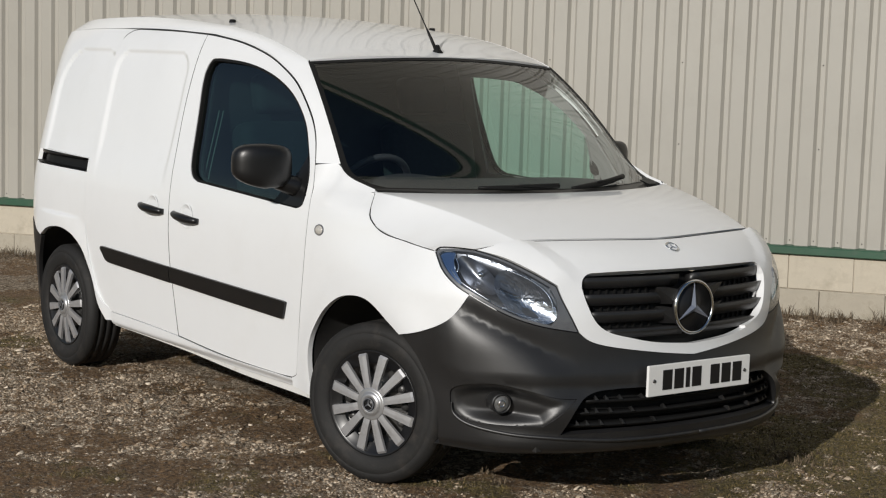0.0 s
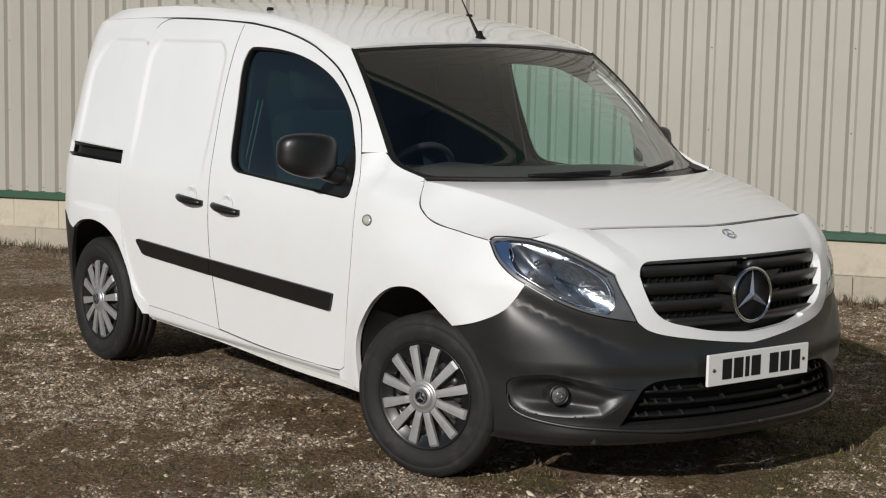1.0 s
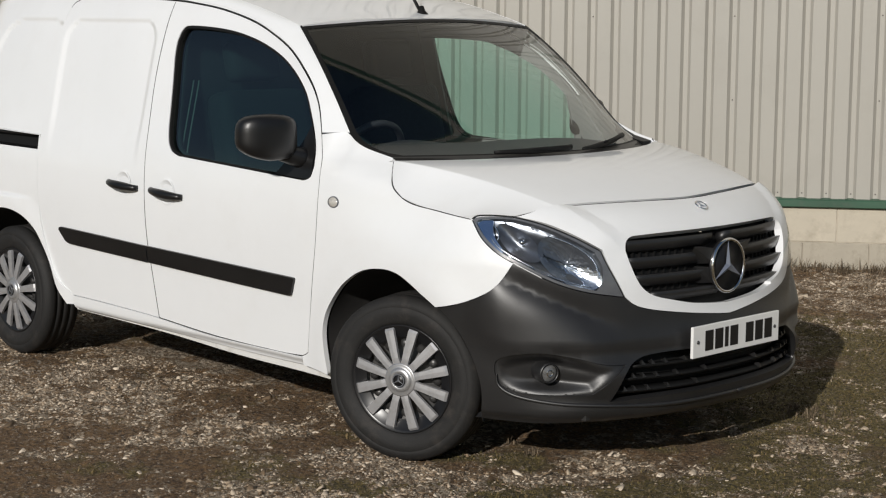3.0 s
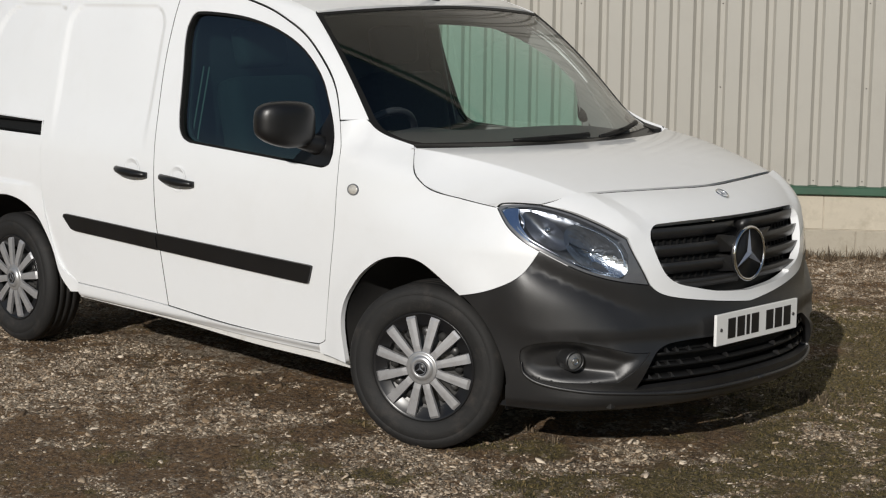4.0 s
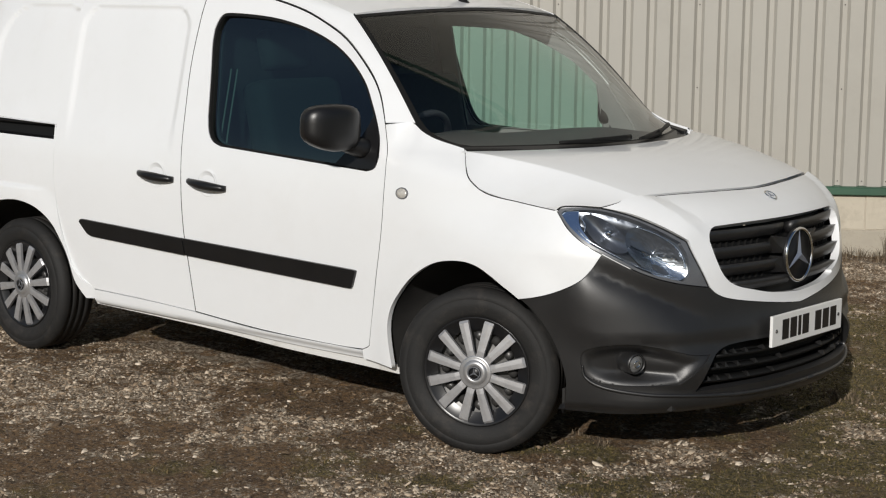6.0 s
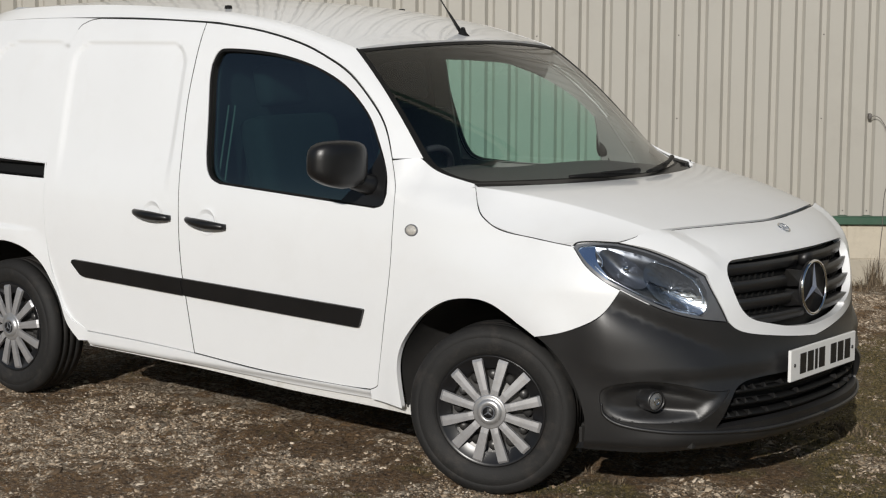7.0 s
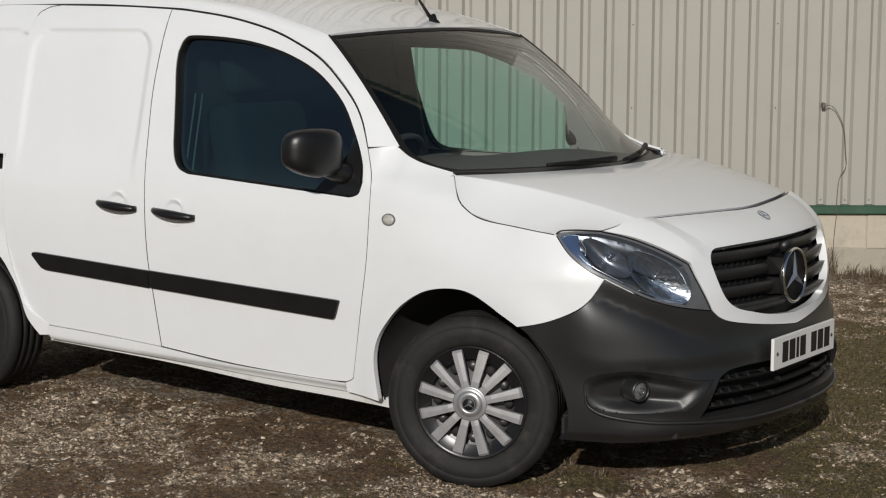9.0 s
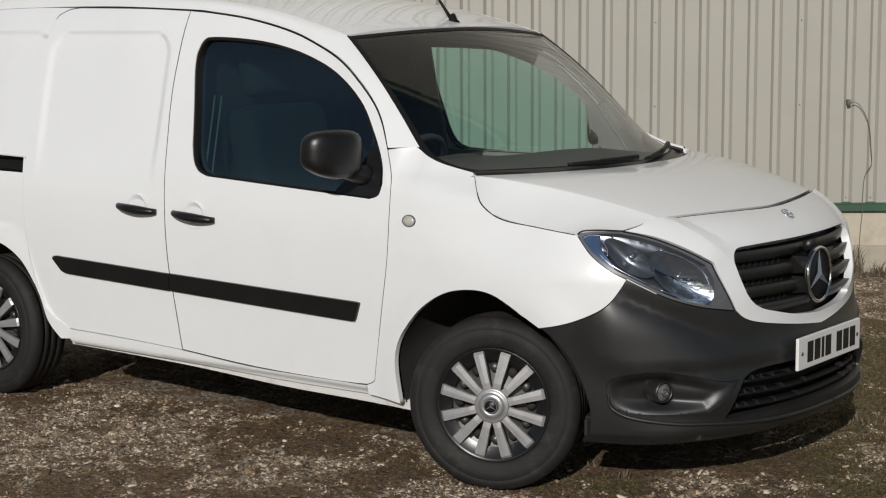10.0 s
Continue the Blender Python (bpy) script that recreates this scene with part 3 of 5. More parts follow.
def fold(s, z, rim=None):
    """The bonnet's shoulder crease runs on over the nose panel towards the lamp's inner corner."""
    s = min(s, 2 * SMID - s)
    best, side = 9.0, 1
    for (xa, ya), (xb, yb) in zip(CREASE, CREASE[1:]):
        dx, dy = xb - xa, yb - ya
        t = min(1.0, max(0.0, ((s - xa) * dx + (z - ya) * dy) / (dx * dx + dy * dy)))
        d = math.hypot(s - xa - t * dx, z - ya - t * dy)
        if d < best:
            best, side, place = d, (s - xa) * dy - (z - ya) * dx, t + (1 if xa > 0.85 else 0)
    fade = 1 - 0.6 * ease(1.2, 2.0, place)
    return -0.012 * fade * max(0.0, 1 - best / (0.05 if side < 0 else 0.2))


panel("grille_surround", [loop(HOOD_FRONT + mirrored(HOOD_FRONT[:-1]), across(LAMP_TOP[3:]), across(LAMP_IN), across(FRAME_LOW), FRAME_LOW[::-1], LAMP_IN[::-1], LAMP_TOP[3:][::-1]), GRILLE],
      skin, PAINT, van, "white nose panel framing the grille", step=0.014, depth=0.03, dent=fold)
grille = panel("grille", [shrink(GRILLE, -0.02)], skin, SEAL, van, "black slatted radiator grille", step=0.05, depth=0, gap=0, lift=-0.05)
for z, lo, tall in ((0.826, 1.0, 0.036), (0.765, 1.015, 0.042), (0.703, 1.035, 0.042), (0.641, 1.1, 0.036)):
    for near in (True, False):
        run = [lo + (SMID - 0.02 - lo) * i / 10 for i in range(11)]
        if not near:
            run = [2 * SMID - s for s in run[::-1]]
        part("slat", bar_on(skin, run, [z] * 11, tall, -0.006, 0.05, 0.02), PLASTIC, grille)
for k in range(46):
    s = 1.05 + 0.0155 * k
    if abs(s - SMID) > 0.1:
        for z in (0.795, 0.734, 0.672):
            if not (z < 0.7 and abs(s - SMID) > 0.3):
                p = skin(s, z)
                part("mesh_tooth", add_box(bmesh.new(), (-0.01, -0.0035, -0.012), (0.0, 0.0035, 0.012), Matrix.Translation(p - facing(skin, s, z) * 0.042)), SEAL, grille, smooth=False) if k % 2 else None


def star_badge(name, m, r, ring, parent, label, metal=None):
    """A ring with three tapering arms."""
    disc = part(name, lathe([(0.0, -0.006), (r * 0.96, -0.006), (r * 0.96, -0.016), (0.0, -0.016)], 40, "z", m), INK, parent, label)
    prof = [(r - ring + ring * math.cos(t), ring * math.sin(t)) for t in [2 * math.pi * k / 8 for k in range(9)]]
    part("badge_ring", lathe(prof, 48, "z", m), metal or CHROME, disc)
    for k in range(3):
        t = 2 * math.pi * k / 3 + math.pi / 2
        a, b = Vector((math.cos(t), math.sin(t), 0)), Vector((-math.sin(t), math.cos(t), 0))
        bm = bmesh.new()
        tip, l, rr, top, back0 = (bm.verts.new(m @ q) for q in (a * r * 0.93, b * r * 0.15 - a * r * 0.02, -b * r * 0.15 - a * r * 0.02, Vector((0, 0, r * 0.1)), Vector((0, 0, -0.004))))
        for f in ((l, tip, top), (tip, rr, top), (rr, l, top), (l, rr, tip)):
            bm.faces.new(f)
        bmesh.ops.recalc_face_normals(bm, faces=bm.faces)
        part("badge_arm", bm, metal or STARMETAL, disc, smooth=False)
    return disc


def frame_at(p, n, up=Vector((0, 0, 1))):
    """Axes with z along n at p."""
    n = n.normalized()
    x = up.cross(n).normalized()
    y = n.cross(x)
    return Matrix.Translation(p) @ Matrix((x, y, n)).transposed().to_4x4()


star_badge("star_badge", frame_at(Vector((0.81, 0, 0.722)), Vector((1, 0, 0.03))), 0.1, 0.0058, van, "large chrome ringed star badge on the grille")
star_badge("bonnet_badge", frame_at(skin(SMID, 0.926) + Vector((0.003, 0, 0.003)), facing(skin, SMID, 0.926)), 0.027, 0.003, van, "small round badge on the nose")
for sign in (1, -1):
    for z0, z1 in ((0.79, 0.735), (0.72, 0.665)):
        bm = bmesh.new()
        q = [bm.verts.new(v) for v in ((0.8, sign * 0.075, z0), (0.8, sign * 0.075, z1), (0.785, sign * 0.17, z0 + 0.012), (0.74, sign * 0.16, z1), (0.73, sign * 0.07, z0), (0.73, sign * 0.07, z1))]
        for f in ((0, 1, 2), (1, 3, 2), (0, 2, 4), (1, 5, 3), (2, 3, 5), (2, 5, 4)):
            bm.faces.new([q[i] for i in f])
        bmesh.ops.recalc_face_normals(bm, faces=bm.faces)
        part("badge_bracket", bm, PLASTIC, grille, smooth=False)

# bumper
FOG = loop([(0.432, 0.389), (0.444, 0.43), (0.516, 0.455), (0.632, 0.466), (0.75, 0.451), (0.868, 0.425), (0.95, 0.421)], [(0.95, 0.421), (0.888, 0.372), (0.817, 0.324)],
           [(0.817, 0.324), (0.674, 0.318), (0.516, 0.325), (0.449, 0.351), (0.432, 0.389)])
MOUTH_HALF = [(0.888, 0.295), (0.955, 0.399), (1.02, 0.442), (1.109, 0.453), (1.208, 0.454), (SMID, 0.453)]
MOUTH = loop(MOUTH_HALF + mirrored(MOUTH_HALF[:-1]), mirrored([(SMID, 0.302), (1.109, 0.301), (0.888, 0.295)]) , [(SMID, 0.302), (1.109, 0.301), (0.888, 0.295)])
BUMP_TOP = BUMPER_EDGE + [(0.582, 0.762), (0.669, 0.724), (0.75, 0.695), (0.852, 0.67), (0.987, 0.65)]
BUMP_ARCH = [(0.372, 0.215), (0.368, 0.34), (0.325, 0.47), (0.265, 0.55), (0.203, 0.597)]
BUMP_LOW = [(SMID, 0.225), (1.109, 0.223), (0.801, 0.215), (0.577, 0.205), (0.339, 0.21)]


BROW = [(0.3, 0.76), (0.45, 0.732), (0.52, 0.71), (0.596, 0.682), (0.722, 0.636), (0.858, 0.584), (1.0, 0.54)]


def lip(s, z, rim=None):
    """The chin juts out and tucks under, the nose above the number plate draws in, and a crease below the lamp starts a swelling."""
    a = min(s, 2 * SMID - s)
    near = ease(0.45, 0.75, a)
    under = lerp_table(a, BROW) - z
    below = (under + math.sqrt(under * under + 0.00006)) / 2
    groove = 0.011 * (math.exp(-below / 0.045) if under > 0 else 1 - ease(0.0, 0.075, -under))
    swell = below / 0.13 * math.exp(1 - below / 0.13) * (1 - ease(0.2, 0.34, below))
    brow = (groove * ease(0.45, 0.6, a) - 0.026 * swell * ease(0.3, 0.5, a)) * (1 - ease(0.8, 1.0, a))
    return brow - 0.014 * near * ease(0.295, 0.27, z) + 0.018 * ease(0.25, 0.205, z) + 0.012 * near * ease(0.5, 0.46, z) * ease(0.38, 0.44, z)


bumper = panel("front_bumper", [loop(BUMP_ARCH, BUMPER_EDGE, BUMP_TOP[4:], FRAME_LOW, mirrored(FRAME_LOW), mirrored(BUMP_TOP[4:]), mirrored(BUMPER_EDGE), mirrored(BUMP_ARCH), mirrored(BUMP_LOW), BUMP_LOW),
                               FOG, mirrored(FOG), MOUTH], skin, PLASTIC, van, "matt black plastic front bumper", step=0.02, depth=0.03, gap=0.002, dent=lip)


def scoop(outline):
    """Depth of the fog lamp's recess, from the distance to its outline."""
    def deep(a, b, rim=None):
        d = float(away(np.array([a]), np.array([b]), [outline])[0]) if inside(np.array([a]), np.array([b]), [outline])[0] else 0.0
        a = min(a, 2 * SMID - a)
        fall = min(1.0, max(0.0, (a - 0.44) / 0.16)) * (1 - min(1.0, max(0.0, (a - 0.7) / 0.23)))
        return 0.007 + (0.004 + 0.046 * fall) * ease(0.0, 0.04, d) + lip(a, b)
    return deep


for both in (FOG, mirrored(FOG)):
    dish = panel("fog_lamp_recess", [both], skin, PLASTIC, bumper, "black recess round the fog lamp", step=0.008, depth=0, gap=-0.006, dent=scoop(both), dish=True)
    sgn = 1 if both is FOG else -1
    sc = 0.65 if sgn > 0 else 2 * SMID - 0.65
    p, n = skin(sc, 0.394), Vector((0.93, -0.36 * sgn, 0))
    m = frame_at(p - facing(skin, sc, 0.394) * 0.014, n)
    fog = part("fog_lamp", lathe([(0.0, 0.006), (0.018, 0.004), (0.029, -0.003), (0.031, -0.005), (0.031, -0.05)], 28, "z", m), FOGLENS, bumper, "round fog lamp with a clear lens")
    part("fog_bulb", lathe([(0.008, 0.0055), (0.01, 0.0075), (0.013, 0.0068), (0.013, 0.004)], 18, "z", m), CHROME, fog)
    part("fog_rim", lathe([(0.03, -0.002), (0.031, 0.005), (0.034, 0.005), (0.037, -0.002), (0.039, -0.07)], 28, "z", m), PLASTIC, fog)
mouth = panel("lower_grille", [shrink(MOUTH, -0.01)], skin, SEAL, bumper, "black lower air intake with toothed slats", step=0.05, depth=0, gap=0, lift=-0.07)
for z, lo in ((0.408, 0.985), (0.361, 0.945), (0.314, 0.91)):
    run = [lo + (2 * (SMID - lo)) * i / 24 for i in range(25)]
    part("slat", bar_on(skin, run, [z] * 25, 0.012, -0.024, 0.07, 0.006), SEAL, mouth)
    for k in range(10):
        step = (0.045, 0.085, 0.14, 0.225, 0.35)[k % 5]
        s = lo + step if k < 5 else 2 * SMID - lo - step
        n, p = facing(skin, s, z), skin(s, z + 0.012)
        bm = bmesh.new()
        t = n.cross(Vector((0, 0, 1)))
        q = [bm.verts.new(v) for v in (p - n * 0.02 - t * 0.011 - Vector((0, 0, 0.006)), p - n * 0.02 + t * 0.006 - Vector((0, 0, 0.006)), p - n * 0.022 + t * 0.006 + Vector((0, 0, 0.013)), p - n * 0.055)]
        for f in ((0, 1, 2), (0, 2, 3), (1, 3, 2), (0, 3, 1)):
            bm.faces.new([q[i] for i in f])
        bmesh.ops.recalc_face_normals(bm, faces=bm.faces)
        part("tooth", bm, PLASTIC, mouth, smooth=False)
for sign in (1, -1):
    run = spline([(0.44, 0.385), (0.447, 0.345), (0.515, 0.312), (0.68, 0.29), (0.87, 0.284), (1.1, 0.276), (SMID, 0.276)])
    line = []
    for q in run:
        p = skin(*q) + facing(skin, *q) * (0.002 - lip(*q))
        line.append(Vector((p.x, sign * p.y, p.z)))
    part("chin_edge", tube(line, [0.002 + 0.005 * min(1.0, i / 8) for i in range(len(run))]), PLASTIC, bumper)

# number plate with bars in place of its characters
plate = box_part("number_plate", (0.846, -0.26, 0.421), (0.858, 0.26, 0.533), PLATEWHITE, van, "white number plate with a row of black bars", bevel=0.003)
x0 = -0.19
for k in range(7):
    wide = 0.046 if k != 2 else 0.02
    box_part("plate_bar", (0.8575, x0, 0.441), (0.8595, x0 + wide, 0.513), INK, plate, bevel=0)
    x0 += wide + 0.012 + (0.036 if k == 3 else 0)
for y in (-0.232, 0.232):
    part("plate_screw", lathe([(0.0, 0.004), (0.006, 0.003), (0.007, 0.0)], 12, "z", frame_at(Vector((0.858, y, 0.477)), Vector((1, 0, 0)))), STEEL, plate)

# headlamps
LAMP = loop(LAMP_TOP, LAMP_IN, LAMP_LOW)
LAMP_INNER = loop([(0.366, 0.902), (0.395, 0.914), (0.476, 0.918), (0.572, 0.915), (0.691, 0.891), (0.803, 0.849), (0.891, 0.807)], [(0.888, 0.804), (0.913, 0.759), (0.908, 0.704), (0.883, 0.676)],
                  [(0.883, 0.676), (0.761, 0.703), (0.674, 0.735), (0.588, 0.773), (0.496, 0.81), (0.41, 0.86), (0.366, 0.902)])


def lamp_bowl(a, b, rim):
    return 0.0 if rim is None else 0.03 + 0.042 * ease(0.0, 0.07, rim)


def oval_bowl(sc, zc, hs, hz, lean, shallow, deep, rings, sectors, mirror, rough=0.0, half=0):
    """A dished oval under the lamp's cover, facet by facet; half keeps what lies above (1) or below (-1) its middle."""
    rnd = random.Random(int(sc * 1000))
    bm = bmesh.new()
    rows = []
    for i in range(rings + 1):
        k = i / rings
        row = []
        for j in range(sectors if i else 1):
            t = 2 * math.pi * (j + 0.5 * (i % 2)) / sectors
            ds, dz = k * hs * math.cos(t), k * hz * math.sin(t)
            s, z = sc + ds + lean * dz, zc + dz - 0.28 * ds
            p = skin(s, z) - facing(skin, s, z) * (shallow + deep * (1 - k * k) + rnd.uniform(-rough, rough))
            row.append(bm.verts.new(Vector((p.x, p.y * mirror, p.z))))
        rows.append(row)
    for j in range(sectors):
        if half * (math.sin(2 * math.pi * (j + 0.5) / sectors) - 0.12) >= 0:
            bm.faces.new((rows[0][0], rows[1][j], rows[1][(j + 1) % sectors]))
    for i, (a, b) in enumerate(zip(rows[1:], rows[2:])):
        for j in range(sectors):
            if half * (math.sin(2 * math.pi * (j + 0.5) / sectors) * (i + 1.5) / rings - 0.06) >= 0:
                bm.faces.new((a[j], b[j], b[(j + 1) % sectors], a[(j + 1) % sectors]))
    bmesh.ops.delete(bm, geom=[v for v in bm.verts if not v.link_faces], context="VERTS")
    bmesh.ops.recalc_face_normals(bm, faces=bm.faces)
    return bm


def on_lamp(run, sink, mirror, radius, n=6):
    """A thin bright rim that follows the lamp's form below its cover."""
    pts = []
    for q in spline(run, n):
        p = skin(*q) - facing(skin, *q) * sink
        pts.append(Vector((p.x, p.y * mirror, p.z)))
    return tube(pts, radius, 6)


for sgn in (1, -1):
    side = (lambda q: q) if sgn > 0 else mirrored
    lamp = panel("headlamp", [side(LAMP), side(shrink(LAMP, 0.005))], skin, GLOSSBLACK, van, "clear almond headlamp with a chrome reflector", step=0.02, depth=0.05, gap=0.002, lift=-0.001)
    panel("lamp_bezel", [side(shrink(LAMP, 0.005)), side(LAMP_INNER)], skin, LAMPGREY, lamp, "dark grey lamp bezel", step=0.02, depth=0.035, gap=0, lift=-0.007)
    panel("lamp_housing", [side(LAMP_INNER)], skin, DARKCHROME, lamp, "smoked chrome lamp bowl", step=0.012, depth=0, gap=-0.003, dent=lamp_bowl, dish=True)
    cover = panel("lamp_cover", [side(shrink(LAMP, 0.008))], skin, LAMPGLASS, lamp, "clear lamp cover", step=0.03, depth=0, gap=0)
    cover.visible_shadow = False
    part("main_reflector", oval_bowl(0.782, 0.774, 0.126, 0.088, -0.3, 0.016, 0.05, 10, 44, sgn, 0.0008, -1), REFLECTOR, lamp, "faceted chrome main reflector", smooth=False)
    part("reflector_hood", oval_bowl(0.782, 0.774, 0.126, 0.088, -0.3, 0.016, 0.034, 10, 44, sgn, 0.0008, 1), DARKCHROME, lamp, "dark fluted hood of the main reflector", smooth=False)
    mid = part("indicator_bowl", oval_bowl(0.57, 0.845, 0.1, 0.06, -0.5, 0.024, 0.038, 8, 32, sgn), DARKCHROME, lamp, "dark smoked indicator bowl")
    p = skin(0.585, 0.85) - facing(skin, 0.585, 0.85) * 0.03
    m = frame_at(Vector((p.x, p.y * sgn, p.z)), Vector((0.8, -0.6 * sgn, 0.0)))
    part("bulb", lathe([(0.0, 0.0), (0.008, -0.002), (0.011, -0.01), (0.011, -0.03)], 14, "z", m), CHROME, mid, "small capped bulb")
    tip = loop([(0.366, 0.902), (0.395, 0.913), (0.455, 0.916)], [(0.455, 0.916), (0.447, 0.888), (0.458, 0.86), (0.5, 0.822)], [(0.5, 0.822), (0.496, 0.81), (0.41, 0.86), (0.366, 0.902)])
    panel("side_plate", [side(tip)], skin, SIDEPLATE, lamp, "bright side lamp plate", step=0.02, depth=0.01, gap=0, lift=-0.016)
    for run in ([(0.7, 0.87), (0.79, 0.842), (0.862, 0.803), (0.893, 0.765), (0.898, 0.72)], [(0.44, 0.856), (0.49, 0.823), (0.57, 0.788), (0.64, 0.757)],                 [(0.455, 0.9), (0.475, 0.872), (0.472, 0.85)], [(0.69, 0.735), (0.77, 0.708), (0.86, 0.69)]):
        part("bright_rim", on_lamp(run, 0.016, sgn, 0.0022), REFLECTOR, lamp)

# cab doors: glass, seals, handles, rub strips, mirrors
def glass_form(s, z):
    p = skin(s, z)
    return Vector((p.x, p.y + 0.02, p.z))


for k, door in enumerate(doors):
    flip = -1 if k else 1
    seal = panel("window_seal", [shrink(WINDOW, -0.004), shrink(WINDOW, 0.017)], skin, SEAL, door, "black window surround", step=0.03, depth=0.024, gap=0, lift=-0.004, both=True)
    keep, drop = (seal[1], seal[0]) if k else (seal[0], seal[1])
    bpy.data.objects.remove(drop)
    pane = panel("side_window", [shrink(WINDOW, 0.01)], glass_form, SIDEGLASS, door, "dark reflecting side window", step=0.07, depth=0, gap=0, both=True)
    keep, drop = (pane[1], pane[0]) if k else (pane[0], pane[1])
    bpy.data.objects.remove(drop)
    # pull handle in its dished recess
    for owner, s0, s1, z0, z1 in ((door, -1.497, -1.275, 0.876, 0.861), (slides[k], -1.812, -1.595, 0.887, 0.874)):
        pts = []
        for i in range(13):
            t = i / 12
            q = skin(s0 + (s1 - s0) * t, z0 + (z1 - z0) * t)
            pts.append(Vector((q.x, flip * (q.y - 0.004 - 0.026 * math.sin(math.pi * t) ** 0.6), q.z)))
        part("door_handle", tube(pts, [0.008 + 0.011 * math.sin(math.pi * (0.12 + 0.76 * i / 12)) for i in range(13)], 10), MIRRORBLACK, owner, "black pull handle")
        q = skin((s0 + s1) / 2, (z0 + z1) / 2 + 0.006)
        cup = lathe([(0.056, 0.0025), (0.052, 0.0045), (0.047, 0.0025), (0.04, -0.002), (0.02, -0.004), (0.0, -0.005)], 32, "z", Matrix.Translation((q.x, flip * q.y, q.z)) @ Matrix.Rotation(flip * math.pi / 2, 4, "X"))
        part("handle_cup", cup, PAINT, owner, "round white dish behind the handle")

for flip in (1, -1):
    ENDS = {
        "front": loop([(-1.533, 0.635), (-1.001, 0.622), (-0.58, 0.612)], [(-0.58, 0.612), (-0.561, 0.609), (-0.561, 0.6)], [(-0.561, 0.6), (-0.58, 0.551), (-0.587, 0.54), (-0.605, 0.538)],
                      [(-0.605, 0.538), (-1.001, 0.549), (-1.527, 0.565)], [(-1.527, 0.565), (-1.533, 0.635)]),
        "rear": loop([(-2.224, 0.64), (-2.215, 0.652), (-2.196, 0.654)], [(-2.196, 0.654), (-1.888, 0.645), (-1.54, 0.634)], [(-1.54, 0.634), (-1.534, 0.564)],
                     [(-1.534, 0.564), (-1.888, 0.575), (-2.143, 0.583)], [(-2.143, 0.583), (-2.167, 0.589), (-2.182, 0.6), (-2.224, 0.64)])}
    for end, owner in (("front", doors), ("rear", slides)):
        both = panel("rub_strip", [ENDS[end]], skin, MIRRORBLACK, None, "black rub strip along the door", step=0.03, depth=0.012, gap=0.001, lift=0.011, both=True)
        keep, drop = (both[0], both[1]) if flip > 0 else (both[1], both[0])
        bpy.data.objects.remove(drop)
        keep.parent = owner[0] if flip > 0 else owner[1]

    # side repeater on the wing
    q, n = skin(-0.335, 0.92), facing(skin, -0.335, 0.92)
    m = frame_at(Vector((q.x, flip * q.y, q.z)), Vector((n.x, flip * n.y, n.z))) @ Matrix.Diagonal((1.15, 0.85, 0.85, 1))
    rep = part("side_repeater", lathe([(0.0, 0.012), (0.012, 0.0105), (0.02, 0.006), (0.0235, 0.0)], 24, "z", m), LENS, van, "small oval clear side repeater")
    part("repeater_rim", lathe([(0.0215, 0.004), (0.024, 0.0055), (0.026, 0.0), (0.026, -0.004)], 24, "z", m), LAMPGREY, rep)

    # door mirror
    door = doors[0] if flip > 0 else doors[1]
    bm = bmesh.new()
    bmesh.ops.create_uvsphere(bm, u_segments=28, v_segments=18, radius=1)
    for v in bm.verts:
        d = v.co.copy()
        k = (abs(d.x) ** 4 + abs(d.y) ** 4 + abs(d.z) ** 4) ** (-1 / 4)
        d *= k
        taper = 1 - 0.12 * (d.y + 1) / 2
        x = d.x * 0.055 * (1.0 if d.x > 0 else 0.5) + 0.02 * (1 - d.y * d.y)
        v.co = Vector((x, d.y * 0.12, d.z * 0.093 * taper + (0.008 + 0.016 * (1 - d.y)) * max(0.0, -d.z) * max(0.0, -d.y) - 0.01 * min(0.0, d.y) * min(0.0, -d.z)))
    bmesh.ops.transform(bm, matrix=Matrix.Translation((-0.605, -0.985, 1.15)) @ Matrix.Rotation(radians(-14), 4, "Z"), verts=bm.verts)
    if flip < 0:
        bmesh.ops.transform(bm, matrix=Matrix.Translation((-0.04, -0.1, 0)) @ Matrix.Diagonal((1, -1, 1, 1)), verts=bm.verts)
        bmesh.ops.reverse_faces(bm, faces=bm.faces)
    mirror = part("door_mirror", bm, MIRRORBLACK, door, "rounded black door mirror housing")
    part("mirror_arm", tube([(-0.545, -0.81 * flip, 1.06), (-0.56, -0.86 * flip, 1.07), (-0.58, -0.92 * flip, 1.09), (-0.6, -0.96 * flip, 1.12)], [0.045, 0.04, 0.035, 0.035], 10), MIRRORBLACK, mirror)
    FOOT = loop([(-0.684, 1.001), (-0.506, 0.994), (-0.474, 1.012)], [(-0.474, 1.012), (-0.493, 1.111), (-0.546, 1.19)], [(-0.546, 1.19), (-0.578, 1.111), (-0.684, 1.001)])
    foot = panel("mirror_foot", [FOOT], skin, MIRRORBLACK, door, "black mirror foot in the window corner", step=0.04, depth=0.02, gap=0, lift=0.004, both=True)
    bpy.data.objects.remove(foot[1] if flip > 0 else foot[0])

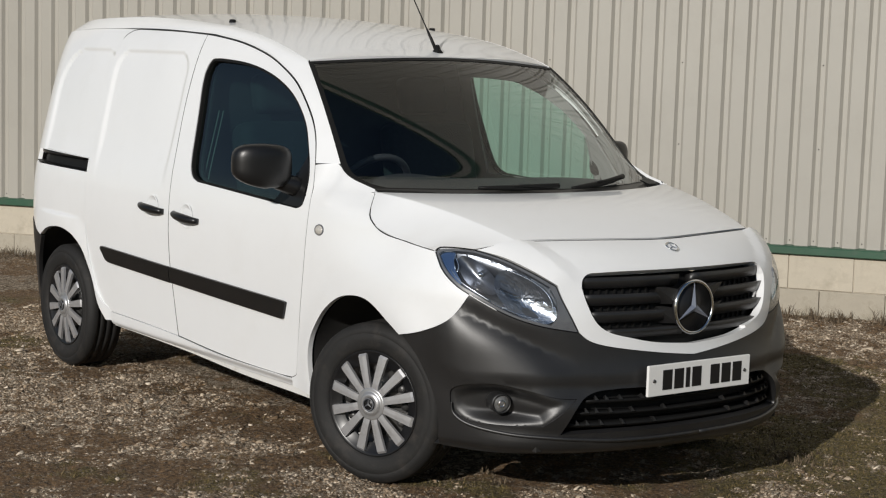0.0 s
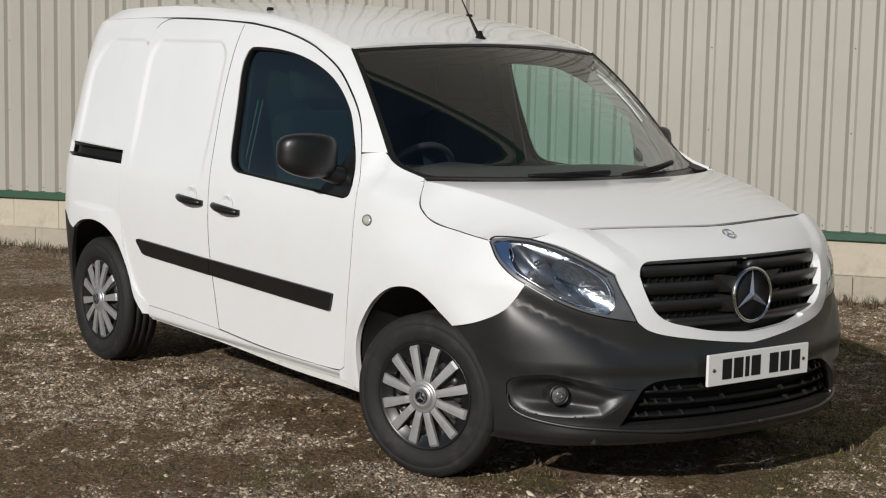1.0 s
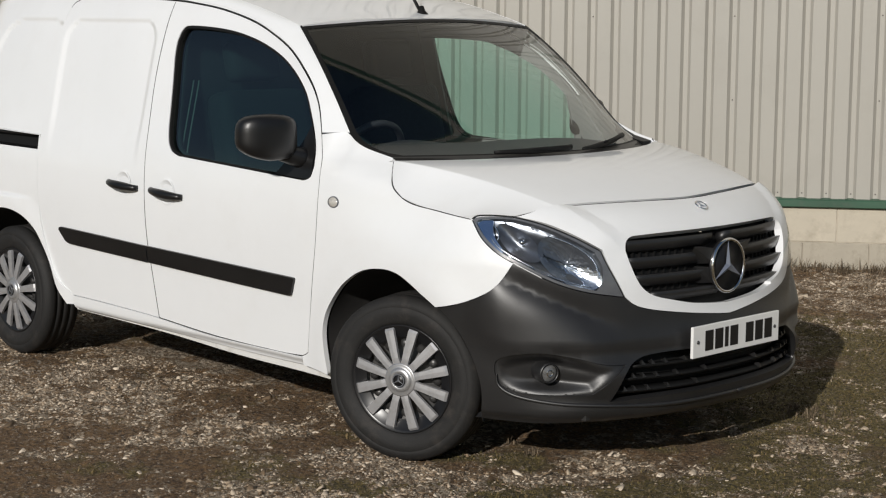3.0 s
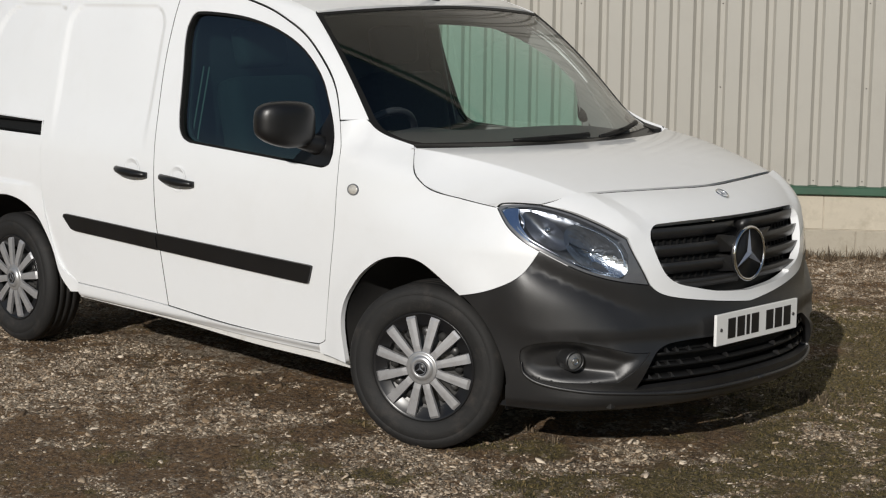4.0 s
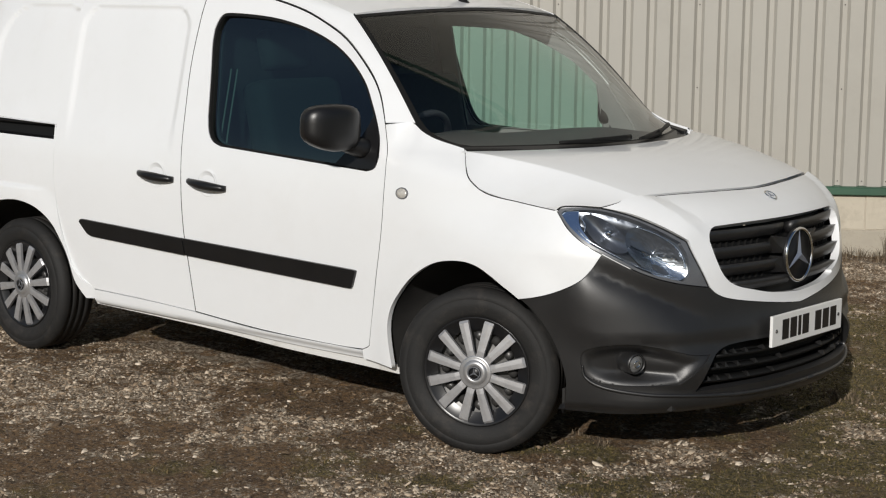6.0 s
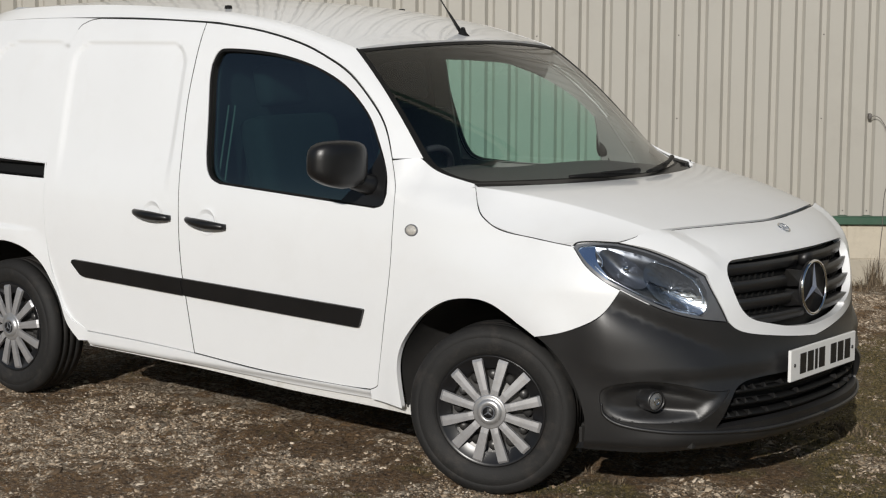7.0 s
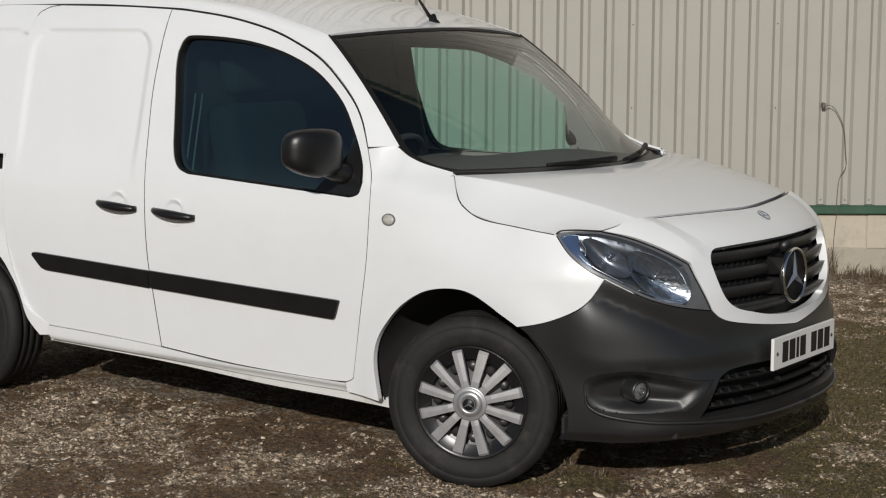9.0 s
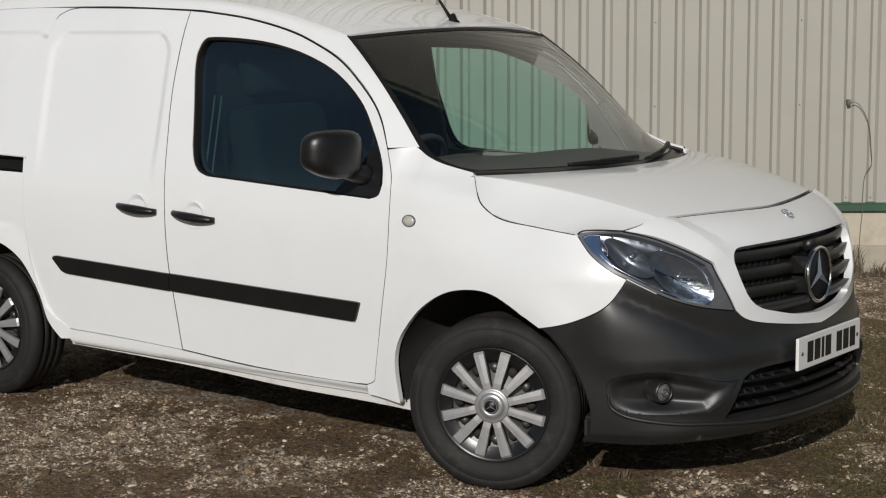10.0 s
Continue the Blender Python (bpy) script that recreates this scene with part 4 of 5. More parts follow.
# aerial
base = Vector((-0.79, 0, 1.612))
aerial = part("aerial", lathe([(0.0, 0.035), (0.008, 0.033), (0.016, 0.012), (0.028, 0.0), (0.03, -0.012)], 20, "z", Matrix.Translation(base)), SEAL, van, "black roof aerial on a rubber foot")
part("aerial_whip", tube([base + Vector((-0.62, 0, 0.78)) * d for d in (0.02, 0.1, 0.14, 0.45, 0.55)], [0.008, 0.006, 0.003, 0.0025, 0.002]), SEAL, aerial)
for y in (-0.56, 0.56):
    part("roof_plug", lathe([(0.0, 0.012), (0.014, 0.01), (0.018, -0.01)], 14, "z", Matrix.Translation((-1.583, y, 1.722))), SEAL, van)

# back end, floor, wheel wells
bm = bmesh.new()
rows = []
for i in range(25):
    z = 0.42 + 1.32 * i / 24
    w = half_width(-3.235, min(z, 1.69)) - (0.12 if z > 1.69 else 0)
    rows.append([bm.verts.new((-3.235 - 0.05 * (1 - (k / 8) ** 2), w * k / 8, z)) for k in range(-8, 9)])
for a, b in zip(rows, rows[1:]):
    for k in range(16):
        bm.faces.new((a[k + 1], a[k], b[k], b[k + 1]))
part("rear_doors", bm, PAINT, van, "white rear doors")
panel("rear_bumper", [loop([(-3.258, 0.726), (-3.065, 0.696), (-2.967, 0.651), (-2.918, 0.631)], [(-2.918, 0.631), (-2.977, 0.512), (-3.006, 0.394), (-2.996, 0.286)], [(-2.996, 0.286), (-3.258, 0.305)])],
      skin, PLASTIC, van, "black rear bumper corner", step=0.04, lift=0.004, both=True)
for lo, hi in (((-2.25, -0.7, 0.25), (-0.5, 0.7, 0.42)), ((-3.25, -0.5, 0.3), (-2.25, 0.5, 0.46)), ((-0.42, -0.5, 0.24), (0.62, 0.5, 0.4))):
    box_part("floor_pan", lo, hi, DARK, van, "dark dirty underside", bevel=0.02)
for cx, arch in ((0.0, ARCH_F + [(0.29, 0.5), (0.36, 0.36), (0.375, 0.24)]), (-2.697, ARCH_R + [(-3.04, 0.5), (-3.06, 0.32)])):
    for flip in (1, -1):
        bm = bmesh.new()
        pts = spline(arch, 3)
        a = [bm.verts.new((p[0], flip * (skin(*p).y + 0.018), p[1])) for p in pts]
        b = [bm.verts.new((cx + (p[0] - cx) * 0.99, flip * -0.5, p[1])) for p in pts]
        for i in range(len(pts) - 1):
            bm.faces.new((a[i], a[i + 1], b[i + 1], b[i]))
        bm.faces.new(b)
        bmesh.ops.recalc_face_normals(bm, faces=bm.faces)
        part("wheel_well", bm, DARK, van, "black wheel arch liner")


# wheels
def wheel(m, spin, label):
    """Tyre on a steel wheel under a twelve-spoked silver trim; the axle lies along y, the face towards -y."""
    turn = m @ Matrix.Rotation(spin, 4, "Y")
    disc = part("wheel", lathe([(0.0, -0.05), (0.07, -0.052), (0.11, -0.03), (0.15, -0.035), (0.19, -0.06), (0.2, -0.075), (0.2, 0.08), (0.17, 0.08)], 48, "y", m), STEEL, van, label)
    R = 0.305
    prof = [(0.197, -0.072), (0.2, -0.082), (0.215, -0.092), (0.24, -0.0975), (0.262, -0.0985), (0.264, -0.0965), (0.268, -0.0965), (0.27, -0.0975), (0.285, -0.092), (0.297, -0.081)]
    for y in (-0.07, -0.036, 0.0, 0.036):
        prof += [(R - 0.001, y), (R, y + 0.012), (R, y + 0.028), (R - 0.008, y + 0.03), (R - 0.008, y + 0.034)]
    prof += [(0.297, 0.081), (0.27, 0.097), (0.24, 0.097), (0.2, 0.082), (0.197, 0.07)]
    part("tyre", lathe(prof, 72, "y", m), RUBBER, disc, "worn dusty black tyre")
    part("trim_ring", lathe([(0.152, -0.066), (0.19, -0.08), (0.198, -0.088), (0.2015, -0.086), (0.2, -0.074)], 60, "y", m), GLOSSBLACK, disc, "black outer ring of the wheel trim")
    for k in range(12):
        t = 2 * math.pi * k / 12
        bm = bmesh.new()
        ring = []
        for r, w, y in ((0.05, 0.019, -0.094), (0.08, 0.018, -0.096), (0.13, 0.021, -0.0935), (0.182, 0.0235, -0.09), (0.19, 0.023, -0.084)):
            w /= 1.22
            ring.append([bm.verts.new(turn @ Matrix.Rotation(t, 4, "Y") @ Vector(q)) for q in ((r, y + 0.012, -w), (r, y + 0.001, -w * 0.92), (r, y, 0), (r, y + 0.001, w * 0.92), (r, y + 0.012, w))])
        for a, b in zip(ring, ring[1:]):
            for i in range(4):
                bm.faces.new((a[i], a[i + 1], b[i + 1], b[i]))
        bm.faces.new(ring[-1])
        bmesh.ops.recalc_face_normals(bm, faces=bm.faces)
        part("spoke", bm, SILVER, disc, smooth=False)
        part("nut_boss", lathe([(0.0, -0.062), (0.014, -0.06), (0.018, -0.05), (0.018, -0.03)], 14, "y", turn @ Matrix.Rotation(t + math.pi / 12, 4, "Y") @ Matrix.Translation((0.128, 0, 0))), STEEL if k % 2 else DARK, disc)
    cap = part("centre_cap", lathe([(0.0, -0.102), (0.024, -0.102), (0.026, -0.105), (0.036, -0.106), (0.044, -0.1), (0.048, -0.094), (0.056, -0.098), (0.062, -0.094), (0.064, -0.085)], 40, "y", m), CAPSILVER, disc, "silver centre cap")
    star_badge("cap_badge", m @ Matrix.Translation((0, -0.111, 0)) @ Matrix.Rotation(math.pi / 2, 4, "X"), 0.025, 0.0025, cap, "dark cap badge", LAMPGREY)
    return disc


STEER = radians(20)
for flip in (1, -1):
    half = Matrix.Rotation(0 if flip > 0 else math.pi, 4, "Z")
    wheel(Matrix.Translation((-0.035 * flip, -0.764 * flip, 0.298)) @ Matrix.Rotation(STEER, 4, "Z") @ half, radians(-75.5), "steered front wheel with a spoked silver trim")
    wheel(Matrix.Translation((-2.7, -0.765 * flip, 0.3)) @ half, radians(-70), "rear wheel with a spoked silver trim")
part("mud_flap", add_box(bmesh.new(), (0.3, -0.74, 0.18), (0.312, -0.58, 0.27), None, 0.004), DARK, van, "black flap behind the bumper")

# cab inside
# Unseen plate, added to keep sun off the ground below the bumper.
box_part("sun_block_plate", (0.12, -0.62, 0.226), (0.68, 0.62, 0.25), DARK, van, "black plate added behind the bumper to block sun")
FAR_OPENING = loop([(-1.424, 1.503), (-1.312, 1.502), (-1.179, 1.498), (-1.051, 1.49), (-0.961, 1.466), (-0.873, 1.437), (-0.734, 1.37), (-0.657, 1.31), (-0.608, 1.261)],
                   [(-0.608, 1.261), (-0.613, 1.173), (-0.622, 1.03)], [(-0.622, 1.03), (-1.02, 1.03), (-1.415, 1.03)], [(-1.415, 1.03), (-1.421, 1.289), (-1.424, 1.503)])


def trim_form(s, z):
    p = skin(s, z)
    return Vector((p.x, p.y + 0.055, p.z))


# Both doors' trim is alike; the far one's sunlight is put into its paler grey.
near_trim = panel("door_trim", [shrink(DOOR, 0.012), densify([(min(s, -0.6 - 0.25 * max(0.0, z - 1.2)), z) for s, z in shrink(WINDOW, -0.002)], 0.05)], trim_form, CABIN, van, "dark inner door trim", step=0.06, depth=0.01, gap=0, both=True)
far_trim = panel("door_trim", [shrink(DOOR, 0.012), densify(FAR_OPENING, 0.05)], trim_form, TRIMGREY, van, "inner door trim toned paler as if sunlit", step=0.06, depth=0.01, gap=0, both=True)
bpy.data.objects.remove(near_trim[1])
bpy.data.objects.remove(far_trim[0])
CORNER = loop([(-0.47, 0.95), (-0.2, 0.95), (-0.05, 0.98)], [(-0.05, 0.98), (-0.15, 1.075), (-0.24, 1.1), (-0.32, 1.15)], [(-0.32, 1.15), (-0.39, 1.2), (-0.5, 1.28)], [(-0.5, 1.28), (-0.6, 1.2), (-0.47, 0.95)])
corners = panel("corner_trim", [CORNER], lambda s, z: skin(s, z) + Vector((-0.01, 0.03, 0)), TRIMGREY, van, "grey trim at the foot of the pillar", step=0.05, depth=0.004, gap=0, both=True)
bpy.data.objects.remove(corners[0])
sheet("pillar_trim", lambda a, b: rail_form(0.78 * (1 - a), 1.06 * b) + Vector((-0.012, 0.014, -0.012)), 48, 5, TRIMGREY, van, "grey inner pillar trim", depth=0.004, both=True)
bm = bmesh.new()
rows = [[bm.verts.new((x, y * (half_width(-1.55, z) - 0.03), z)) for x in (-1.56, -1.53) for y in (-1, 1)] for z in (0.4, 0.7, 0.9, 1.1, 1.3, 1.5, 1.62)]
for a, b in zip(rows, rows[1:]):
    for i, k in ((0, 1), (1, 3), (3, 2), (2, 0)):
        bm.faces.new((a[i], a[k], b[k], b[i]))
bmesh.ops.recalc_face_normals(bm, faces=bm.faces)
part("bulkhead", bm, CABIN, van, "dark bulkhead behind the seats", smooth=False)
box_part("cab_floor", (-1.55, -0.78, 0.36), (-0.45, 0.78, 0.42), CABIN, van, "dark cab floor")
sheet("headlining", lambda a, b: roof_form(0.005 + 0.31 * (1 - a), 0.02 + 0.96 * b) - Vector((0, 0, 0.03)), 12, 12, LINING, van, "pale grey headlining", depth=0.004)
bm = bmesh.new()
rows = []
for i in range(25):
    y = -0.8 + 1.6 * i / 24
    hump = 0.028 * (1 - (y / 0.8) ** 4) + 0.03 * math.exp(-((y + 0.38) / 0.19) ** 2)
    rows.append([bm.verts.new((x, y, z)) for x, z in ((-0.02 - 0.25 * (y / 0.8) ** 2, 1.04), (-0.3, 1.055), (-0.5, 1.06 + hump), (-0.6, 1.04 + hump), (-0.64, 0.98 + hump), (-0.58, 0.85), (-0.5, 0.6))])
for a, b in zip(rows, rows[1:]):
    for k in range(6):
        bm.faces.new((a[k], a[k + 1], b[k + 1], b[k]))
bmesh.ops.recalc_face_normals(bm, faces=bm.faces)
part("dashboard", bm, CABIN, van, "dark grey dashboard")
prof = [(0.18 + 0.015 * math.cos(t), 0.015 * math.sin(t)) for t in [2 * math.pi * k / 8 for k in range(9)]]
m = frame_at(Vector((-0.72, -0.38, 1.02)), Vector((-0.85, 0, 0.5)))
wheel_rim = part("steering_wheel", lathe(prof, 36, "z", m), CABIN, van, "black steering wheel")
part("steering_hub", lathe([(0.0, 0.02), (0.05, 0.015), (0.07, -0.02), (0.04, -0.12)], 20, "z", m), CABIN, wheel_rim)
for k in range(3):
    part("steering_spoke", tube([m @ Vector((0.05 * math.cos(t), 0.05 * math.sin(t), -0.005)) for t in (math.pi * (0.0, 1.0, 1.5)[k],)] + [m @ Vector((0.18 * math.cos(t), 0.18 * math.sin(t), 0)) for t in (math.pi * (0.0, 1.0, 1.5)[k],)], 0.018), CABIN, wheel_rim)
for y in (-0.4, 0.4):
    seat = box_part("seat", (-1.28, y - 0.24, 0.55), (-0.8, y + 0.24, 0.74), FABRIC, van, "grey cloth cab seat", bevel=0.06)
    tilt = Matrix.Translation((-1.25, y, 0.7)) @ Matrix.Rotation(radians(-14), 4, "Y")
    box_part("backrest", (-0.09, -0.24, -0.02), (0.07, 0.24, 0.6), FABRIC, seat, bevel=0.06, m=tilt)
    box_part("headrest", (-0.06, -0.13, 0.64), (0.04, 0.13, 0.82), FABRIC, seat, bevel=0.045, m=tilt)

# seat belt at the door pillar
BELT = surface("belt_webbing", (0.09, 0.095, 0.1), 0.7, spread=0.1, size=40)
for x0 in (-1.452, -1.415):
    rows = []
    bm = bmesh.new()
    for k in range(9):
        z = 1.33 - 0.3 * k / 8
        y = 0.085 - half_width(-1.4, z)
        rows.append([bm.verts.new((x0 + 0.02 * k / 8 + dx, y + dy, z)) for dx, dy in ((0.0, 0.0), (0.006, 0.002), (0.012, 0.0), (0.006, -0.002))])
    for a, b in zip(rows, rows[1:]):
        for k in range(4):
            bm.faces.new((a[k], a[(k + 1) % 4], b[(k + 1) % 4], b[k]))
    bmesh.ops.recalc_face_normals(bm, faces=bm.faces)
    part("seat_belt", bm, BELT, van, "grey belt webbing at the pillar")

# ---- the shed wall ----
WALL = Matrix.Translation((-2.4, 4.34, 0)) @ Matrix.Rotation(math.atan(0.6), 4, "Z")
FALL = 0.01
CLADDING = surface("clad_sheet", (0.38, 0.363, 0.321), 0.45, spread=0.03, size=0.8, grain=0.1, grain_size=40, dirt=(0.3, 0.28, 0.24), dirt_amount=0.3, dirt_size=2.5)
GREEN = surface("green_trim", (0.03, 0.085, 0.05), 0.45, spread=0.15, size=4, dirt=(0.1, 0.1, 0.08), dirt_amount=0.4)
MASONRY = surface("painted_block", (0.5, 0.45, 0.36), 0.85, spread=0.06, size=5, grain=0.7, grain_size=90, dirt=(0.3, 0.26, 0.2), dirt_amount=0.55, dirt_size=6)
MORTAR = surface("mortar", (0.46, 0.41, 0.33), 0.9, spread=0.1, size=20, grain=0.6, grain_size=120)
STAINED = surface("stained_block", (0.4, 0.36, 0.29), 0.9, spread=0.1, size=5, grain=0.8, grain_size=90, dirt=(0.2, 0.18, 0.13), dirt_amount=0.7, dirt_size=5)
CORD = surface("grey_cord", (0.12, 0.11, 0.1), 0.7, spread=0.1)
PITCH, GROOVE = 0.1597, 0.024
U0, U1, TOP = -14.0, 14.0, 26.0


def clad_profile():
    """Crowns and steep-sided grooves across the sheets."""
    u, out = 0.069 - 88 * PITCH - 0.114, []
    while u < U1:
        out += [(u, 0.0), (u + 0.079, 0.0), (u + 0.099, GROOVE), (u + 0.129, GROOVE), (u + 0.149, 0.0)]
        u += PITCH
    return out


bm = bmesh.new()
prof = clad_profile()
low = [bm.verts.new(WALL @ Vector((u, d, 0.37 + FALL * u))) for u, d in prof]
high = [bm.verts.new(WALL @ Vector((u, d, TOP))) for u, d in prof]
for i in range(len(prof) - 1):
    bm.faces.new((low[i], low[i + 1], high[i + 1], high[i]))
a, b, c, d = (bm.verts.new(WALL @ Vector(q)) for q in ((prof[-1][0], 0.25, 0.2), (U0, 0.25, 0.1), (U0, 0.25, TOP), (prof[-1][0], 0.25, TOP)))
bm.faces.new((a, b, c, d))
bm.faces.new((c, d, high[-1], high[0]))
wall = tagged(part("wall_north", bm, CLADDING, None, "beige ribbed steel cladding of a shed", smooth=False), "", "wall", kind="structure")
screw_bm = lathe([(0.0, -0.005), (0.003, -0.0045), (0.0045, -0.003), (0.005, 0.0)], 8, "y")
screw_me = bpy.data.meshes.new("screw")
screw_bm.to_mesh(screw_me)
screw_bm.free()
screw_me.materials.append(CORD)
for k in range(60):
    u = 0.069 + (k - 48) * PITCH
    spots = [0.435 + FALL * u]
    if k % 6 == 0:
        spots += [1.055 + FALL * u, 1.615 + FALL * u, 2.175 + FALL * u]
    for z in spots:
        ob = new("screw", screw_me)
        ob.parent = wall
        ob.matrix_world = WALL @ Matrix.Translation((u, GROOVE, z))

bm = bmesh.new()
rows = []
for u in (U0, U1):
    rows.append([bm.verts.new(WALL @ Vector((u, y, z + FALL * u))) for y, z in ((0.035, 0.408), (-0.03, 0.398), (-0.036, 0.392), (-0.036, 0.35), (-0.03, 0.344), (0.1, 0.342))])
for k in range(5):
    bm.faces.new((rows[0][k], rows[0][k + 1], rows[1][k + 1], rows[1][k]))
bmesh.ops.recalc_face_normals(bm, faces=bm.faces)
tagged(part("trim", bm, GREEN, None, "dark green steel drip trim below the cladding", smooth=False), "", "trim", kind="structure")

# a green band high on the cladding and the fascia at its top, seen in the windscreen alone
bm = add_box(bmesh.new(), (U0, -0.02, 19.5), (U1, 0.03, 22.0), WALL, 0.01)
tagged(part("trim", bm, GREEN, None, "dark green steel band high on the shed", smooth=False), "", "trim", kind="structure")
bm = add_box(bmesh.new(), (U0, -0.16, TOP - 0.6), (U1, 0.26, TOP + 0.2), WALL, 0.02)
tagged(part("trim", bm, GREEN, None, "dark green fascia at the shed's roofline", smooth=False), "", "trim", kind="structure")

bm = bmesh.new()
add_box(bm, (U0, 0.004, -0.6), (U1, 0.25, 0.345))
for v in bm.verts:
    v.co.z += FALL * v.co.x if v.co.z > 0 else 0
    v.co = WALL @ v.co
plinth = tagged(part("wall_plinth", bm, MORTAR, None, "low painted blockwork plinth", smooth=False), "", "wall", kind="structure")

# cord that hangs from a bracket
def on_wall(u, y, z):
    return WALL @ Vector((u, y, z + FALL * u))


hook = thing("hanging_cord", "thin grey cord hanging from a bracket on the cladding", "cord")
part("bracket", add_box(bmesh.new(), (-0.011, -0.045, -0.02), (0.011, 0.03, 0.018), WALL @ Matrix.Translation((1.342, 0.012, 1.085)), 0.006), CORD, hook, "small dark bracket")
part("cord", tube([on_wall(*q) for q in spline([(1.342, -0.035, 1.06), (1.37, -0.05, 1.075), (1.42, -0.04, 1.04), (1.475, -0.03, 0.92), (1.495, -0.02, 0.76), (1.5, -0.015, 0.66), (1.46, -0.015, 0.58), (1.447, -0.03, 0.45), (1.445, -0.045, 0.37), (1.445, -0.045, 0.33), (1.44, -0.012, 0.2), (1.43, -0.012, -0.05)])], 0.0026, 6), CORD, hook)

# ---- ground ----
def along(x, y):
    """Metres along the wall, and out from it."""
    return (x + 2.4) * 0.8575 + (y - 4.34) * 0.5145, (x + 2.4) * 0.5145 - (y - 4.34) * 0.8575


TABLE = np.random.default_rng(11).uniform(-1, 1, (256, 256))


def waves(x, y, scale, seed=0):
    """Smooth random relief; scale in bumps per metre."""
    a, b = (0.82 * x + 0.57 * y) * scale + 31.7 * seed + 500, (0.82 * y - 0.57 * x) * scale + 17.3 * seed + 500
    i, j = np.floor(a).astype(int), np.floor(b).astype(int)
    p, q = a - i, b - j
    p, q = p * p * (3 - 2 * p), q * q * (3 - 2 * q)
    i, j, k, l = i % 256, j % 256, (i + 1) % 256, (j + 1) % 256
    return (TABLE[i, j] * (1 - p) + TABLE[k, j] * p) * (1 - q) + (TABLE[i, l] * (1 - p) + TABLE[k, l] * p) * q


def eased(a, b, t):
    k = np.clip((t - a) / (b - a), 0, 1)
    return k * k * (3 - 2 * k)


# patches of the yard: place and reach
PALE = [(-2.24, -1.17, 0.3), (-2.15, -0.84, 0.3), (-1.68, -1.24, 0.25), (-1.75, -0.86, 0.2), (-0.87, -1.3, 0.17), (-0.9, -0.96, 0.16), (-0.64, -0.9, 0.16), (-0.58, -2.31, 0.12),
        (0.04, -1.57, 0.22), (-0.14, -1.0, 0.1), (0.1, -0.9, 0.13), (0.57, -0.3, 0.2), (0.95, 0.44, 0.15), (0.82, -1.13, 0.14), (-6.05, 0.31, 0.4), (-3.99, -0.53, 0.3)]
BARE = [(-1.19, -1.89, 0.25), (-0.72, -1.81, 0.24), (-1.05, -1.35, 0.1), (-0.49, -1.44, 0.13), (-1.14, -0.58, 0.18), (-0.39, -0.84, 0.12), (-0.15, -1.22, 0.11), (0.68, 0.23, 0.14)]
MOSS = [(0.27, -0.56, 0.2), (0.62, -0.84, 0.22), (0.19, -1.24, 0.15), (0.13, -0.69, 0.11), (0.93, -0.54, 0.22), (0.99, -0.09, 0.15), (0.5, 1.3, 0.5), (-0.09, 2.37, 0.5), (-0.88, 2.75, 0.5), (-5.04, -0.12, 0.3), (-3.46, -0.75, 0.2)]


def patches(x, y, spots):
    out = 0.0 * x
    for a, b, r in spots:
        out = np.maximum(out, np.exp(-((x - a) ** 2 + (y - b) ** 2) / (r * r)))
    return out


def turf(x, y):
    """Where moss and short grass hold: thick ahead of the van, in patches elsewhere."""
    return 0.9 * patches(x, y, MOSS) + 0.55 * eased(-0.1, 0.7, x + 0.15 * y) + 0.4 * waves(x, y, 1.1, 21) + 0.35 * waves(x, y, 4.5, 22) + 0.25 * waves(x, y, 14, 23) - 0.2


def drift(x, y):
    """Where the pale chips lie: about 1 in their drifts, below 0 on bare earth."""
    mottle = 0.3 * waves(x, y, 1.3, 1) + 0.4 * waves(x, y, 4.2, 2) + 0.5 * waves(x, y, 10, 3) + 0.5 * waves(x, y, 23, 4)
    return mottle + 0.68 * patches(x, y, PALE) - 0.7 * patches(x, y, BARE) - 0.5 * patches(x, y, MOSS) - 0.25 * eased(0.0, 0.7, x + 0.15 * y) + 0.05


def height(x, y):
    x, y = np.asarray(x, float), np.asarray(y, float)
    u, out = along(x, y)
    d = np.hypot(x + 1.2, y + 0.3)
    near = 1 - eased(9, 30, d)
    z = -0.075 * eased(3.1, 0.5, out) * near - 0.008 * np.maximum(0.0, -u - 1.5) * eased(1.8, 3.0, d) * near + 0.012 * np.maximum(0.0, u) * eased(2.0, 0.5, out) * near
    z = z + (0.005 + 0.012 * eased(1.5, 3.5, d)) * waves(x, y, 1.1, 5)
    rough = 0.007 * waves(x, y, 5, 6) + 0.006 * waves(x, y, 13, 7) + 0.0055 * waves(x, y, 27, 8) + 0.0042 * waves(x, y, 52, 9)
    return z + rough * near - 0.004


